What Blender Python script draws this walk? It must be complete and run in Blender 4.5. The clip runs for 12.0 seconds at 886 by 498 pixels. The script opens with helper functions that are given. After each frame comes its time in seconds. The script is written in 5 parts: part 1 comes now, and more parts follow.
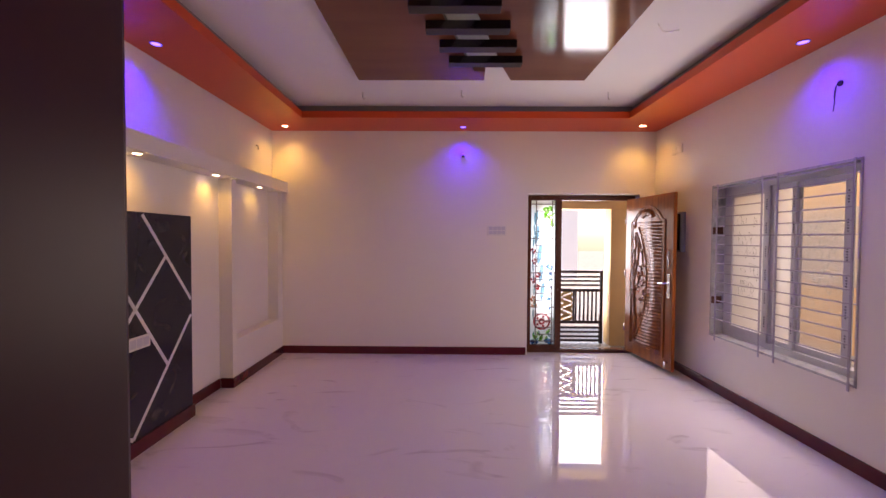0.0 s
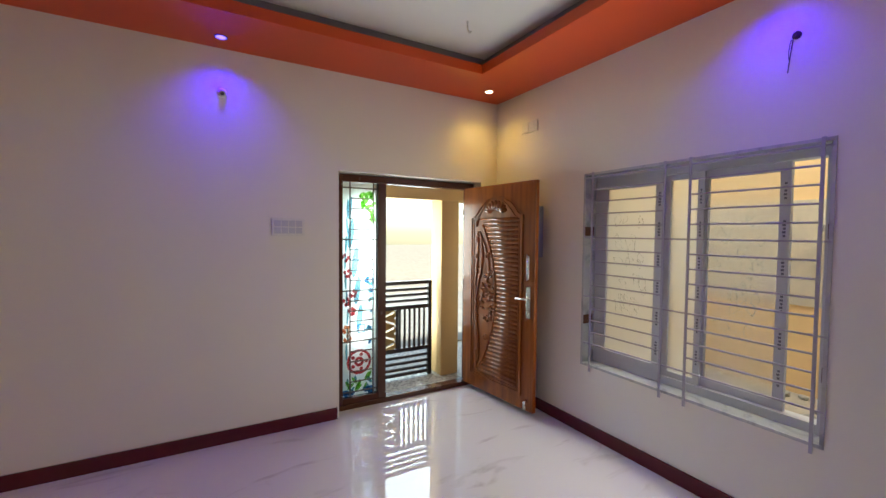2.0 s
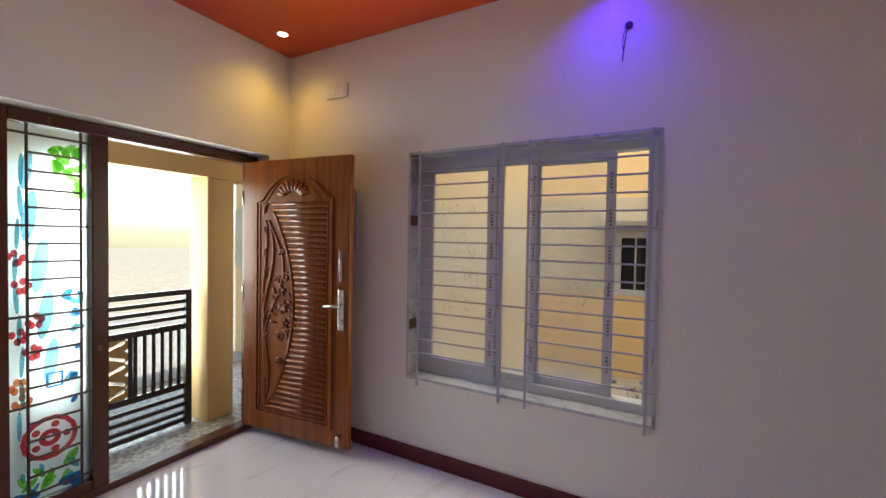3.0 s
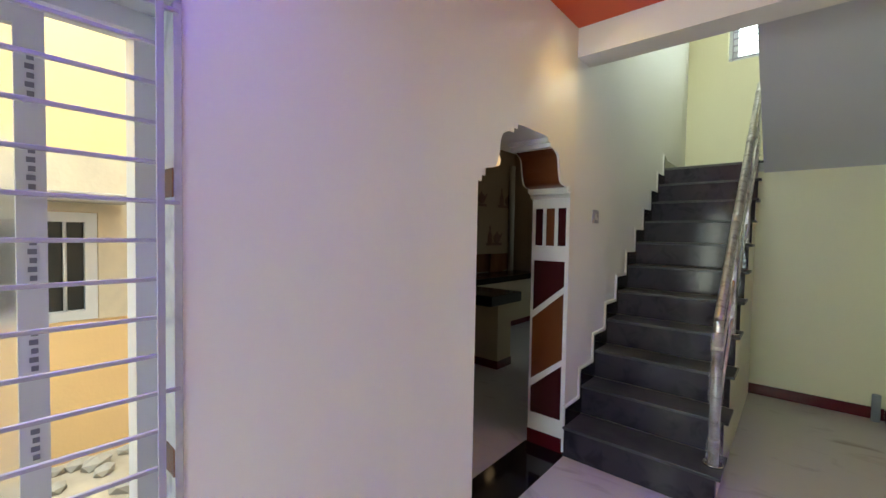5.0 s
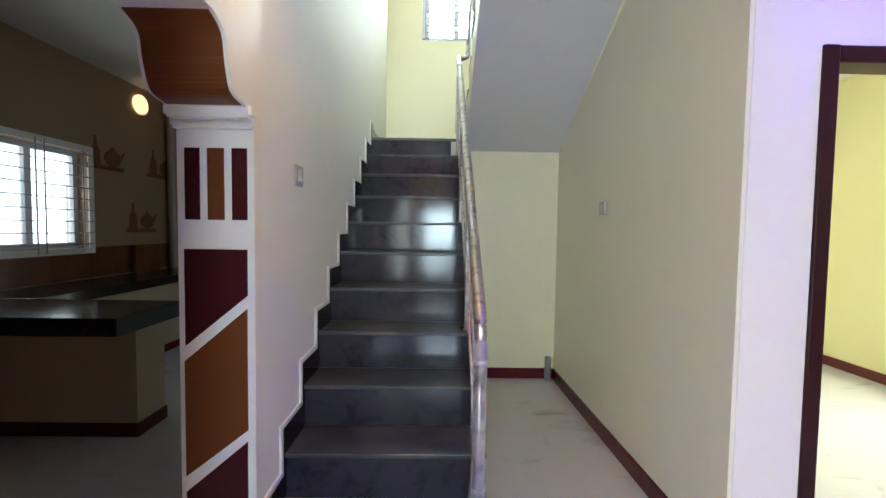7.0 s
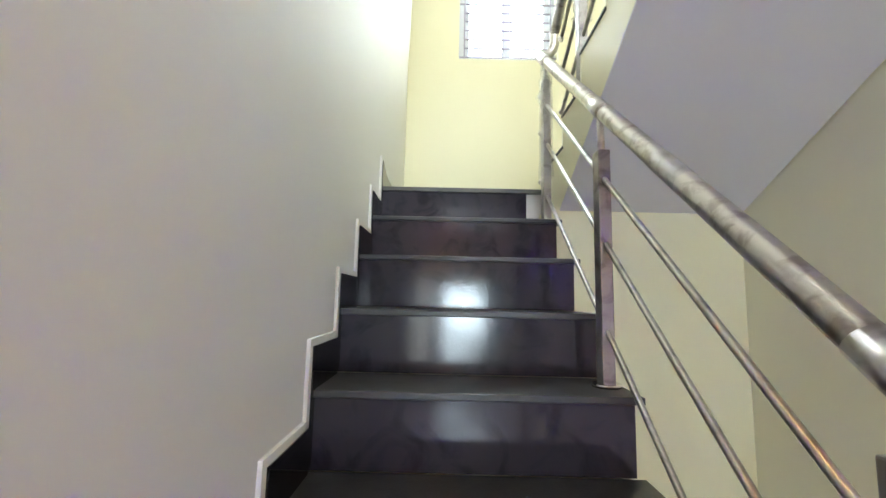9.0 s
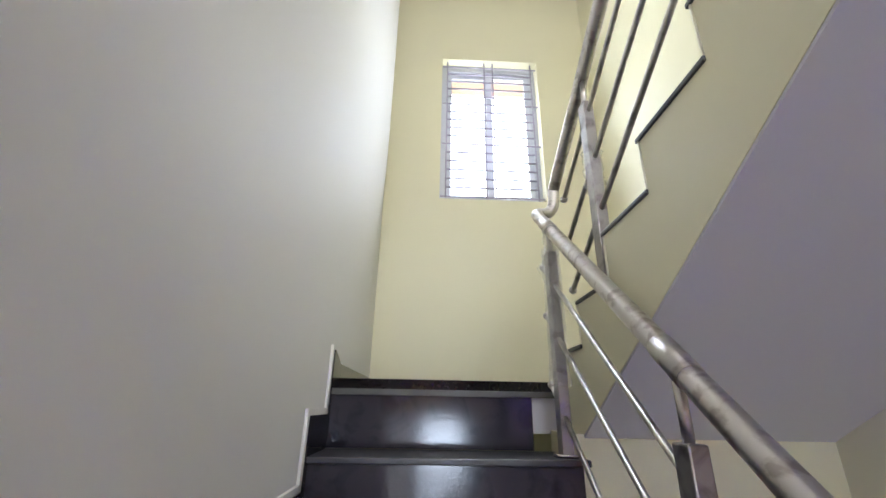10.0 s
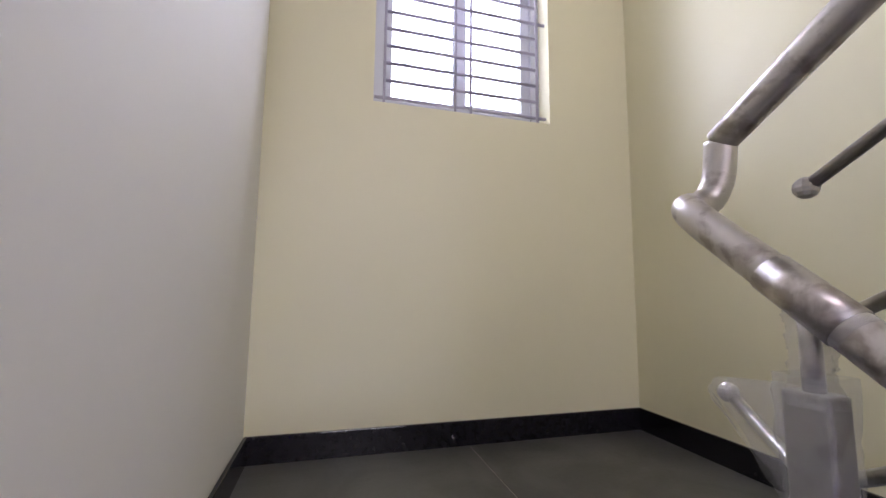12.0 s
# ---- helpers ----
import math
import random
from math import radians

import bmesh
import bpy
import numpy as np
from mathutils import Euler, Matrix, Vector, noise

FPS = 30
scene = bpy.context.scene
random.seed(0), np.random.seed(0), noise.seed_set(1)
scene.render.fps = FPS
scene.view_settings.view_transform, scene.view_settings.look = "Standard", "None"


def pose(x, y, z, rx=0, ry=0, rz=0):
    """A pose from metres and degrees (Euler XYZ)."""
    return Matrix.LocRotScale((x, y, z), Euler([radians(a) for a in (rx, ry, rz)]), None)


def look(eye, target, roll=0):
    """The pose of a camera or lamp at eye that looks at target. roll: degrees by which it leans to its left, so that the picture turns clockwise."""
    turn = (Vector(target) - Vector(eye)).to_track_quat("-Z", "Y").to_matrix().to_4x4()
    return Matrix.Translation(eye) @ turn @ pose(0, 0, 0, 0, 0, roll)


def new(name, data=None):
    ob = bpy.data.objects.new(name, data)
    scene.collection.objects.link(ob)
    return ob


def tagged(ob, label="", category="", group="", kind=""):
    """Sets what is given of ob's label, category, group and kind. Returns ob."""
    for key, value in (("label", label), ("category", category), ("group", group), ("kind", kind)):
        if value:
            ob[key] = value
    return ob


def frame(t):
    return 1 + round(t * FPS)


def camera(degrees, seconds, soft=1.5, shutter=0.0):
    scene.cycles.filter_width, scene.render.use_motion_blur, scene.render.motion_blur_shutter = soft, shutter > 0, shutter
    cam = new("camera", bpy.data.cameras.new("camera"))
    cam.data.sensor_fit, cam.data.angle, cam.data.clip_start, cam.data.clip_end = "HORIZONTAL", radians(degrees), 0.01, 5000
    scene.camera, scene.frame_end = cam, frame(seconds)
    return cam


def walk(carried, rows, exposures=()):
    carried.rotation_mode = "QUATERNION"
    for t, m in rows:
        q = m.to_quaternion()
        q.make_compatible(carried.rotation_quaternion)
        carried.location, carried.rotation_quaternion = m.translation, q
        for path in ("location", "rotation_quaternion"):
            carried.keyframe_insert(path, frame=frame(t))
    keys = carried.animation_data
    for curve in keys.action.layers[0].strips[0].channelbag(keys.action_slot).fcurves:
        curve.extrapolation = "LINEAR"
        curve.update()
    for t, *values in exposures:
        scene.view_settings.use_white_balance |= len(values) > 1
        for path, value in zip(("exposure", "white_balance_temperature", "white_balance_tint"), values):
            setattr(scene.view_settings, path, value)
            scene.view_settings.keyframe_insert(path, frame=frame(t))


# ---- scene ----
cam = camera(94.8, 12.0)
PATH = [
    (0, (-2.649, -0.303, 1.501), (-2.669, 1.696, 1.448), 0.3),
    (0.5, (-2.623, 0.156, 1.526), (-2.605, 2.156, 1.473), 0.4),
    (1, (-2.568, 0.642, 1.547), (-2.372, 2.632, 1.492), 0.4),
    (1.5, (-2.543, 1.088, 1.546), (-2.031, 3.02, 1.495), 0.4),
    (2, (-2.537, 1.578, 1.566), (-1.546, 3.314, 1.488), 0.5),
    (2.5, (-2.401, 1.974, 1.535), (-0.989, 3.389, 1.458), 0.5),
    (3, (-2.263, 2.315, 1.471), (-0.505, 3.269, 1.422), 1.0),
    (4.8, (-1.261, 2.695, 1.454), (0.261, 1.398, 1.404), 0.7),
    (5, (-1.137, 2.67, 1.474), (0.167, 1.155, 1.406), 1.0),
    (5.5, (-0.95, 2.592, 1.463), (-0.159, 0.755, 1.405), 0.8),
    (6, (-0.863, 2.336, 1.452), (-0.538, 0.363, 1.383), 0.8),
    (6.5, (-0.822, 1.953, 1.43), (-0.799, -0.045, 1.342), 0.8),
    (6.7, (-0.758, 1.79, 1.389), (-0.791, -0.207, 1.295), 0.8),
    (8.3, (-0.374, 0.346, 1.453), (-0.308, -1.652, 1.402), 0.9),
    (8.5, (-0.348, 0.144, 1.493), (-0.293, -1.855, 1.512), 1.0),
    (9, (-0.354, -0.317, 1.695), (-0.34, -2.304, 1.926), 1.3),
    (9.5, (-0.318, -0.56, 1.964), (-0.35, -2.503, 2.438), 1.2),
    (10, (-0.362, -0.776, 2.213), (-0.43, -2.643, 2.928), 1.1),
    (10.5, (-0.354, -1.039, 2.447), (-0.415, -2.872, 3.246), 0.8),
    (11, (-0.368, -1.306, 2.587), (-0.458, -3.178, 3.283), 0.8),
    (11.5, (-0.294, -1.586, 2.732), (-0.513, -3.516, 3.208), 0.5),
    (12, (-0.28, -1.89, 2.885), (-0.809, -3.807, 3.105), 0.6),
]
walk(cam, [(t, look(eye, target, roll)) for t, eye, target, roll in PATH], [
    (0, 1.35, 7700, 32), (1.0, 1.38, 7600, 18), (2.0, 1.2, 7100, -3), (3.0, 1.08, 7150, 0), (5.0, 2.22, 6650, -10), (5.5, 2.25, 6800, -9), (6.0, 2.45, 6350, -8), (6.5, 2.62, 6050, -5), (8.5, 3.15, 6300, -2), (9.4, 2.85, 6250, 6), (10.5, 2.0, 5950, 20), (12, 1.85, 6050, 29)])

# ---------- light ----------
world = bpy.data.worlds.new("sky")
scene.world = world
world.use_nodes = True
_n = world.node_tree.nodes
_sky = _n.new("ShaderNodeTexSky")
_sky.sky_type = "NISHITA"
_sky.sun_disc = False
_sky.sun_elevation = radians(53)
_sky.sun_rotation = radians(86)
_bg = _n["Background"]
_bg.inputs["Strength"].default_value = 0.15
world.node_tree.links.new(_sky.outputs["Color"], _bg.inputs["Color"])

_sd = bpy.data.lights.new("sun", "SUN")
_sd.energy, _sd.angle, _sd.color = 3.0, radians(0.5), (1.0, 0.95, 0.88)
_so = new("sun", _sd)
_so.matrix_basis = look((10.5, 0.7, 14), (0, 0, 0))


def window_lamp(name, eye, target, wide, high, watts, colour=(1.0, 1.0, 1.0)):
    d = bpy.data.lights.new(name, "AREA")
    d.shape, d.size, d.size_y, d.energy, d.color = "RECTANGLE", wide, high, watts, colour
    o = new(name, d)
    o.matrix_basis = look(eye, target)
    return o


# area lamps in place of sky light, most of them in the openings
window_lamp("window_light_hall", (-0.018, 3.07, 1.29), (-1.0, 3.07, 1.29), 1.40, 1.42, 8.6, (1.0, 0.97, 0.92))
# extra lamp above the yard, boosts the sky's light on the neighbour's wall
window_lamp("yard_sky_fill", (0.94, 3.2, 4.3), (0.94, 3.2, 0.0), 1.3, 3.2, 46, (1.0, 0.98, 0.95))
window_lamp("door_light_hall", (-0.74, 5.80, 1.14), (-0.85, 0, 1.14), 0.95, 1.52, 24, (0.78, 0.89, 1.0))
window_lamp("window_light_stair", (-0.848, -3.86, 4.31), (-0.848, 0.0, 4.0), 0.84, 1.22, 10, (0.90, 0.95, 1.0))
# stands for an unseen bedroom window, its position assumed
window_lamp("bedroom_light_unseen", (-4.95, -1.05, 1.5), (-3, -1.6, 1.2), 0.9, 1.1, 14, (1.0, 0.98, 0.92))
window_lamp("window_light_kitchen", (3.2, -2.1, 1.66), (0, -1.4, 1.2), 1.3, 1.1, 2.2)
# added fill from the closed upper hall wall, brightens the steps
window_lamp("upper_stair_fill", (-0.9, 2.28, 4.75), (-0.6, -2.0, 1.6), 1.5, 1.3, 27, (1.0, 0.99, 0.97))

# ---------- materials ----------


def material(name, rgb, rough=0.5, metal=0.0, vary=0.06, big=1.2, grain=60.0, bump=0.05, spec=0.5, trans=0.0, ior=1.45):
    m = bpy.data.materials.new(name)
    m.use_nodes = True
    nt = m.node_tree
    b = nt.nodes["Principled BSDF"]
    b.inputs["Metallic"].default_value = metal
    b.inputs["Specular IOR Level"].default_value = spec
    b.inputs["Transmission Weight"].default_value = trans
    b.inputs["IOR"].default_value = ior
    tc = nt.nodes.new("ShaderNodeTexCoord")
    n1 = nt.nodes.new("ShaderNodeTexNoise")
    n1.inputs["Scale"].default_value, n1.inputs["Detail"].default_value = big, 4
    n2 = nt.nodes.new("ShaderNodeTexNoise")
    n2.inputs["Scale"].default_value, n2.inputs["Detail"].default_value = grain, 3
    nt.links.new(tc.outputs["Object"], n1.inputs["Vector"])
    nt.links.new(tc.outputs["Object"], n2.inputs["Vector"])
    mix = nt.nodes.new("ShaderNodeMix")
    mix.data_type = "RGBA"
    lo = tuple(max(0, c * (1 - vary)) for c in rgb)
    hi = tuple(min(1, c * (1 + vary)) for c in rgb)
    mix.inputs[6].default_value, mix.inputs[7].default_value = (*lo, 1), (*hi, 1)
    nt.links.new(n1.outputs["Fac"], mix.inputs[0])
    nt.links.new(mix.outputs[2], b.inputs["Base Color"])
    mr = nt.nodes.new("ShaderNodeMapRange")
    mr.inputs["To Min"].default_value, mr.inputs["To Max"].default_value = rough * 0.85, min(1, rough * 1.15)
    nt.links.new(n2.outputs["Fac"], mr.inputs["Value"])
    nt.links.new(mr.outputs["Result"], b.inputs["Roughness"])
    if bump:
        bp = nt.nodes.new("ShaderNodeBump")
        bp.inputs["Strength"].default_value, bp.inputs["Distance"].default_value = bump, 0.004
        nt.links.new(n2.outputs["Fac"], bp.inputs["Height"])
        nt.links.new(bp.outputs["Normal"], b.inputs["Normal"])
    return m


def glow(name, rgb, strength):
    m = bpy.data.materials.new(name)
    m.use_nodes = True
    b = m.node_tree.nodes["Principled BSDF"]
    b.inputs["Base Color"].default_value = (*rgb, 1)
    b.inputs["Emission Color"].default_value = (*rgb, 1)
    b.inputs["Emission Strength"].default_value = strength
    return m


def layered(name, rgb, other, scale, lo, hi, rough, stretch=(1, 1, 1), distort=0.0, bump=0.1, grain=40.0, metal=0.0, spec=0.5, turn=0.0):
    """Two colours mixed by a stretched noise: veins, wood grain, dust."""
    m = material(name, rgb, rough, metal, 0.05, 1.5, grain, bump, spec)
    nt = m.node_tree
    b = nt.nodes["Principled BSDF"]
    old = b.inputs["Base Color"].links[0].from_socket
    tc = nt.nodes["Texture Coordinate"]
    mp = nt.nodes.new("ShaderNodeMapping")
    mp.inputs["Scale"].default_value = stretch
    mp.inputs["Rotation"].default_value = (0, 0, turn)
    n = nt.nodes.new("ShaderNodeTexNoise")
    n.inputs["Scale"].default_value, n.inputs["Detail"].default_value, n.inputs["Distortion"].default_value = scale, (2 if stretch[2] < 0.5 else 6), distort
    nt.links.new(tc.outputs["Object"], mp.inputs["Vector"])
    nt.links.new(mp.outputs["Vector"], n.inputs["Vector"])
    r = nt.nodes.new("ShaderNodeMapRange")
    r.inputs["From Min"].default_value, r.inputs["From Max"].default_value = lo, hi
    nt.links.new(n.outputs["Fac"], r.inputs["Value"])
    mix = nt.nodes.new("ShaderNodeMix")
    mix.data_type = "RGBA"
    nt.links.new(r.outputs["Result"], mix.inputs[0])
    nt.links.new(old, mix.inputs[6])
    mix.inputs[7].default_value = (*other, 1)
    nt.links.new(mix.outputs[2], b.inputs["Base Color"])
    return m


WALL = material("wall_paint_white", (0.80, 0.76, 0.71), 0.42, vary=0.03, big=0.9, grain=90, bump=0.05)
WALL_STAIR = material("wall_paint_stair_white", (0.80, 0.79, 0.76), 0.62, spec=0.16, vary=0.03, big=1.1, grain=70, bump=0.05)
WALL_CREAM = material("wall_paint_cream", (0.80, 0.77, 0.62), 0.45, vary=0.03, big=0.9, grain=90, bump=0.05)
WALL_YELLOW = material("wall_paint_yellow", (0.80, 0.76, 0.53), 0.42, vary=0.03, big=0.8, grain=90, bump=0.05)
WALL_BED = material("wall_paint_lemon", (0.81, 0.76, 0.47), 0.5, vary=0.03, big=0.8, grain=90, bump=0.05)
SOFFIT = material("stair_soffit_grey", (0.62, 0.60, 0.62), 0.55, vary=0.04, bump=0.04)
CEIL = material("ceiling_white", (0.74, 0.73, 0.72), 0.6, vary=0.04, big=1.4, bump=0.04)
# shade of the gap over the border, put into the colour
COVE = material("cove_shade_grey", (0.22, 0.22, 0.23), 0.7)
ORANGE = material("soffit_orange", (0.62, 0.070, 0.012), 0.32, vary=0.04, big=1.0, grain=80, bump=0.04)
MAROON = material("skirting_maroon", (0.095, 0.008, 0.014), 0.14, vary=0.25, big=9, bump=0.02)
BLACKSKIRT = material("skirting_black_granite", (0.012, 0.011, 0.014), 0.07, vary=0.5, big=40, bump=0.01)
FLOOR = layered("marble_floor", (0.60, 0.575, 0.575), (0.35, 0.31, 0.30), 1.7, 0.60, 0.82, 0.018, stretch=(1.0, 2.6, 1), distort=1.6, bump=0.004, grain=3.0, turn=0.5, spec=0.42)
GRANITE = layered("step_granite", (0.036, 0.033, 0.044), (0.018, 0.016, 0.024), 9.0, 0.50, 0.66, 0.09, distort=0.8, bump=0.06, grain=90)
TREAD = layered("step_granite_dusty", (0.036, 0.037, 0.044), (0.092, 0.092, 0.094), 4.0, 0.42, 0.74, 0.34, distort=0.4, bump=0.08, grain=130)
LANDING = layered("landing_stone", (0.075, 0.075, 0.070), (0.13, 0.13, 0.12), 3.5, 0.40, 0.70, 0.40, distort=0.6, bump=0.05, grain=60)
ENTRYWOOD = material("frame_wood_entrance", (0.082, 0.024, 0.013), 0.26, vary=0.22, big=1.3, grain=5, bump=0.0)
# dark maroon wood, darkened further in colour for the unlit near jamb
FRAMEWOOD = material("frame_wood_maroon_shaded", (0.030, 0.008, 0.009), 0.34, vary=0.22, big=1.3, grain=5, bump=0.0, spec=0.22)
DOORWOOD = layered("teak_varnished", (0.29, 0.080, 0.015), (0.17, 0.043, 0.009), 9.0, 0.35, 0.75, 0.20, stretch=(2, 2, 0.12), distort=0.8, bump=0.02)
PANELBROWN = layered("panel_brown_gloss", (0.17, 0.060, 0.034), (0.12, 0.040, 0.025), 3.0, 0.4, 0.7, 0.09, stretch=(0.15, 1, 1), bump=0.015, grain=25)
BARBLACK = material("bar_black_gloss", (0.012, 0.010, 0.011), 0.12, bump=0.01)
TVBLACK = layered("tv_panel_black", (0.018, 0.017, 0.025), (0.12, 0.10, 0.08), 7.0, 0.60, 0.82, 0.22, distort=1.0, bump=0.03)
WHITELINE = material("groove_white", (0.78, 0.77, 0.75), 0.5)
STEEL = layered("steel_brushed", (0.60, 0.57, 0.55), (0.38, 0.34, 0.32), 40.0, 0.50, 0.64, 0.36, stretch=(0.5, 0.8, 0.8), distort=0.3, bump=0.12, grain=45, metal=1.0)
STEELPOST = layered("steel_post_film", (0.40, 0.38, 0.37), (0.17, 0.155, 0.155), 14.0, 0.48, 0.70, 0.30, distort=0.9, bump=0.25, grain=30, metal=0.65)
STEELDARK = layered("steel_rod", (0.66, 0.63, 0.60), (0.36, 0.34, 0.33), 20.0, 0.5, 0.7, 0.32, bump=0.1, metal=1.0)
CHROME = material("chrome", (0.72, 0.70, 0.66), 0.15, 1.0, bump=0.0)
PLATEFRAME = material("switch_frame_silver", (0.42, 0.41, 0.46), 0.32, bump=0.0)
UPVC = material("upvc_white", (0.56, 0.57, 0.61), 0.35, bump=0.01)
GRILLE = material("grille_paint_grey", (0.40, 0.38, 0.46), 0.4, bump=0.02)
GRILLEDARK = material("grille_paint_brown", (0.10, 0.06, 0.055), 0.4, bump=0.02)
MARBLEGREY = layered("window_marble", (0.52, 0.53, 0.54), (0.30, 0.31, 0.33), 4.0, 0.5, 0.7, 0.16, distort=2.0, bump=0.02)
BROWNTILE = material("brown_inlay", (0.13, 0.06, 0.035), 0.25)
PLASTIC = material("switch_plastic", (0.76, 0.74, 0.70), 0.28, bump=0.0)
PLASTICGREY = material("switch_plate_grey", (0.57, 0.56, 0.61), 0.3, bump=0.0)
WIRE = material("wire_dark", (0.03, 0.02, 0.03), 0.5)
PVC = material("pvc_grey", (0.26, 0.28, 0.30), 0.4)
ARCHWHITE = material("arch_white_gloss", (0.80, 0.78, 0.73), 0.3, bump=0.02)
LAMBROWN = material("laminate_brown", (0.140, 0.042, 0.012), 0.30, vary=0.10, big=1.6, grain=4, bump=0.0)
LAMDARK = material("laminate_wine", (0.048, 0.009, 0.011), 0.26, vary=0.12, big=1.6, grain=4, bump=0.0)
KITWALL = material("kitchen_wall_beige", (0.30, 0.20, 0.115), 0.5, vary=0.04)
KITBASE = material("counter_cream", (0.46, 0.36, 0.22), 0.5)
KITTILE = layered("kitchen_tile_brown", (0.20, 0.075, 0.035), (0.13, 0.045, 0.022), 4.0, 0.4, 0.7, 0.2, stretch=(1, 1, 0.3), bump=0.02)
KITGRANITE = material("counter_granite", (0.016, 0.014, 0.015), 0.12, vary=0.5, big=50, bump=0.01)
DECOR = material("decor_tile_brown", (0.15, 0.060, 0.03), 0.3, vary=0.3, big=18)
GATE = material("gate_dark_paint", (0.035, 0.022, 0.022), 0.35)
GOLD = material("gate_gold", (0.42, 0.27, 0.10), 0.35, 0.4)
OCHRE = layered("exterior_paint_ochre", (0.68, 0.43, 0.18), (0.60, 0.39, 0.18), 2.0, 0.4, 0.7, 0.75, bump=0.15, grain=60)
HOOD = material("hood_orange", (0.80, 0.48, 0.31), 0.6)
NEIGHB = layered("neighbour_paint", (0.80, 0.56, 0.29), (0.74, 0.53, 0.29), 1.4, 0.4, 0.7, 0.8, bump=0.2, grain=50)
RAWWALL = layered("bare_plaster", (0.60, 0.53, 0.42), (0.46, 0.41, 0.34), 2.4, 0.45, 0.75, 0.9, distort=0.7, bump=0.3, grain=35)
CONCRETE = layered("concrete", (0.36, 0.34, 0.31), (0.26, 0.24, 0.22), 3.0, 0.4, 0.7, 0.9, bump=0.3, grain=40)
RUBBLE = layered("ground_earth", (0.42, 0.36, 0.29), (0.30, 0.26, 0.21), 5.0, 0.35, 0.7, 0.95, bump=0.5, grain=24)
PORCH = layered("porch_granite", (0.48, 0.46, 0.43), (0.20, 0.19, 0.18), 28.0, 0.45, 0.6, 0.3, bump=0.05)
WHITEBLDG = material("building_white", (0.78, 0.77, 0.75), 0.8, bump=0.1)
DARKGLASS = material("dark_window_glass", (0.02, 0.022, 0.025), 0.06, bump=0.0)


def glass_paint(name, rgb):
    """Thin translucent paint on a pane."""
    m = bpy.data.materials.new(name)
    m.use_nodes = True
    nt = m.node_tree
    b = nt.nodes["Principled BSDF"]
    b.inputs["Base Color"].default_value = (*rgb, 1)
    b.inputs["Roughness"].default_value = 0.4
    tr, mx, n, ra = nt.nodes.new("ShaderNodeBsdfTransparent"), nt.nodes.new("ShaderNodeMixShader"), nt.nodes.new("ShaderNodeTexNoise"), nt.nodes.new("ShaderNodeMapRange")
    tr.inputs["Color"].default_value = (*[c ** 0.5 for c in rgb], 1)
    n.inputs["Scale"].default_value = 35
    ra.inputs["To Min"].default_value, ra.inputs["To Max"].default_value = 0.10, 0.45
    nt.links.new(n.outputs["Fac"], ra.inputs["Value"])
    nt.links.new(ra.outputs["Result"], mx.inputs[0])
    nt.links.new(tr.outputs[0], mx.inputs[1])
    nt.links.new(b.outputs[0], mx.inputs[2])
    nt.links.new(mx.outputs[0], nt.nodes["Material Output"].inputs["Surface"])
    return m


TEAL = glass_paint("glass_paint_teal", (0.25, 0.62, 0.72))
SKYWASH = glass_paint("glass_paint_sky", (0.40, 0.76, 0.90))
RED = glass_paint("glass_paint_red", (0.75, 0.10, 0.12))
GREEN = glass_paint("glass_paint_green", (0.35, 0.72, 0.15))
BLUE = glass_paint("glass_paint_blue", (0.06, 0.30, 0.66))
SALMON = glass_paint("glass_paint_orange", (0.88, 0.32, 0.14))
PRINT = material("film_print_grey", (0.16, 0.16, 0.20), 0.5, bump=0.0)
CURTAIN = material("conduit_cream", (0.45, 0.38, 0.30), 0.5)
LED_BLUE = glow("led_blue", (0.10, 0.06, 1.0), 3.0)
LED_WARM = glow("led_warm", (1.0, 0.80, 0.45), 12)
LED_RING_BLUE = material("led_ring_blue", (0.10, 0.07, 0.55), 0.3)
LAMPWHITE = glow("round_lamp", (1.0, 0.62, 0.36), 0.22)


PANE = material("clear_glass", (0.95, 0.97, 0.97), 0.01, trans=1.0, vary=0.02, bump=0.0)
FROST = material("frosted_glass", (0.95, 0.97, 0.98), 0.20, trans=0.93, vary=0.03, big=4, grain=10, bump=0.25)
FROST2 = material("milky_glass", (0.95, 0.97, 0.96), 0.55, trans=0.97, vary=0.03, big=4, grain=10, bump=0.2)
FROSTW = material("sidelight_glass", (0.80, 0.90, 0.90), 0.40, trans=0.80, vary=0.03, big=4, grain=14, bump=0.1)

FILM = bpy.data.materials.new("clear_film")
FILM.use_nodes = True
_t = FILM.node_tree
_mx, _tr = _t.nodes.new("ShaderNodeMixShader"), _t.nodes.new("ShaderNodeBsdfTransparent")
_t.nodes["Principled BSDF"].inputs["Base Color"].default_value = (0.85, 0.86, 0.88, 1)
_t.nodes["Principled BSDF"].inputs["Roughness"].default_value = 0.12
_mx.inputs[0].default_value = 0.19
_fn, _fb, _fm = _t.nodes.new("ShaderNodeTexNoise"), _t.nodes.new("ShaderNodeBump"), _t.nodes.new("ShaderNodeMapping")
_fm.inputs["Scale"].default_value = (1.0, 1.0, 0.3)
_fn.inputs["Scale"].default_value, _fn.inputs["Detail"].default_value = 60, 4
_fb.inputs["Strength"].default_value, _fb.inputs["Distance"].default_value = 0.7, 0.01
_t.links.new(_t.nodes.new("ShaderNodeTexCoord").outputs["Object"], _fm.inputs["Vector"])
_t.links.new(_fm.outputs["Vector"], _fn.inputs["Vector"])
_t.links.new(_fn.outputs["Fac"], _fb.inputs["Height"])
_t.links.new(_fb.outputs["Normal"], _t.nodes["Principled BSDF"].inputs["Normal"])
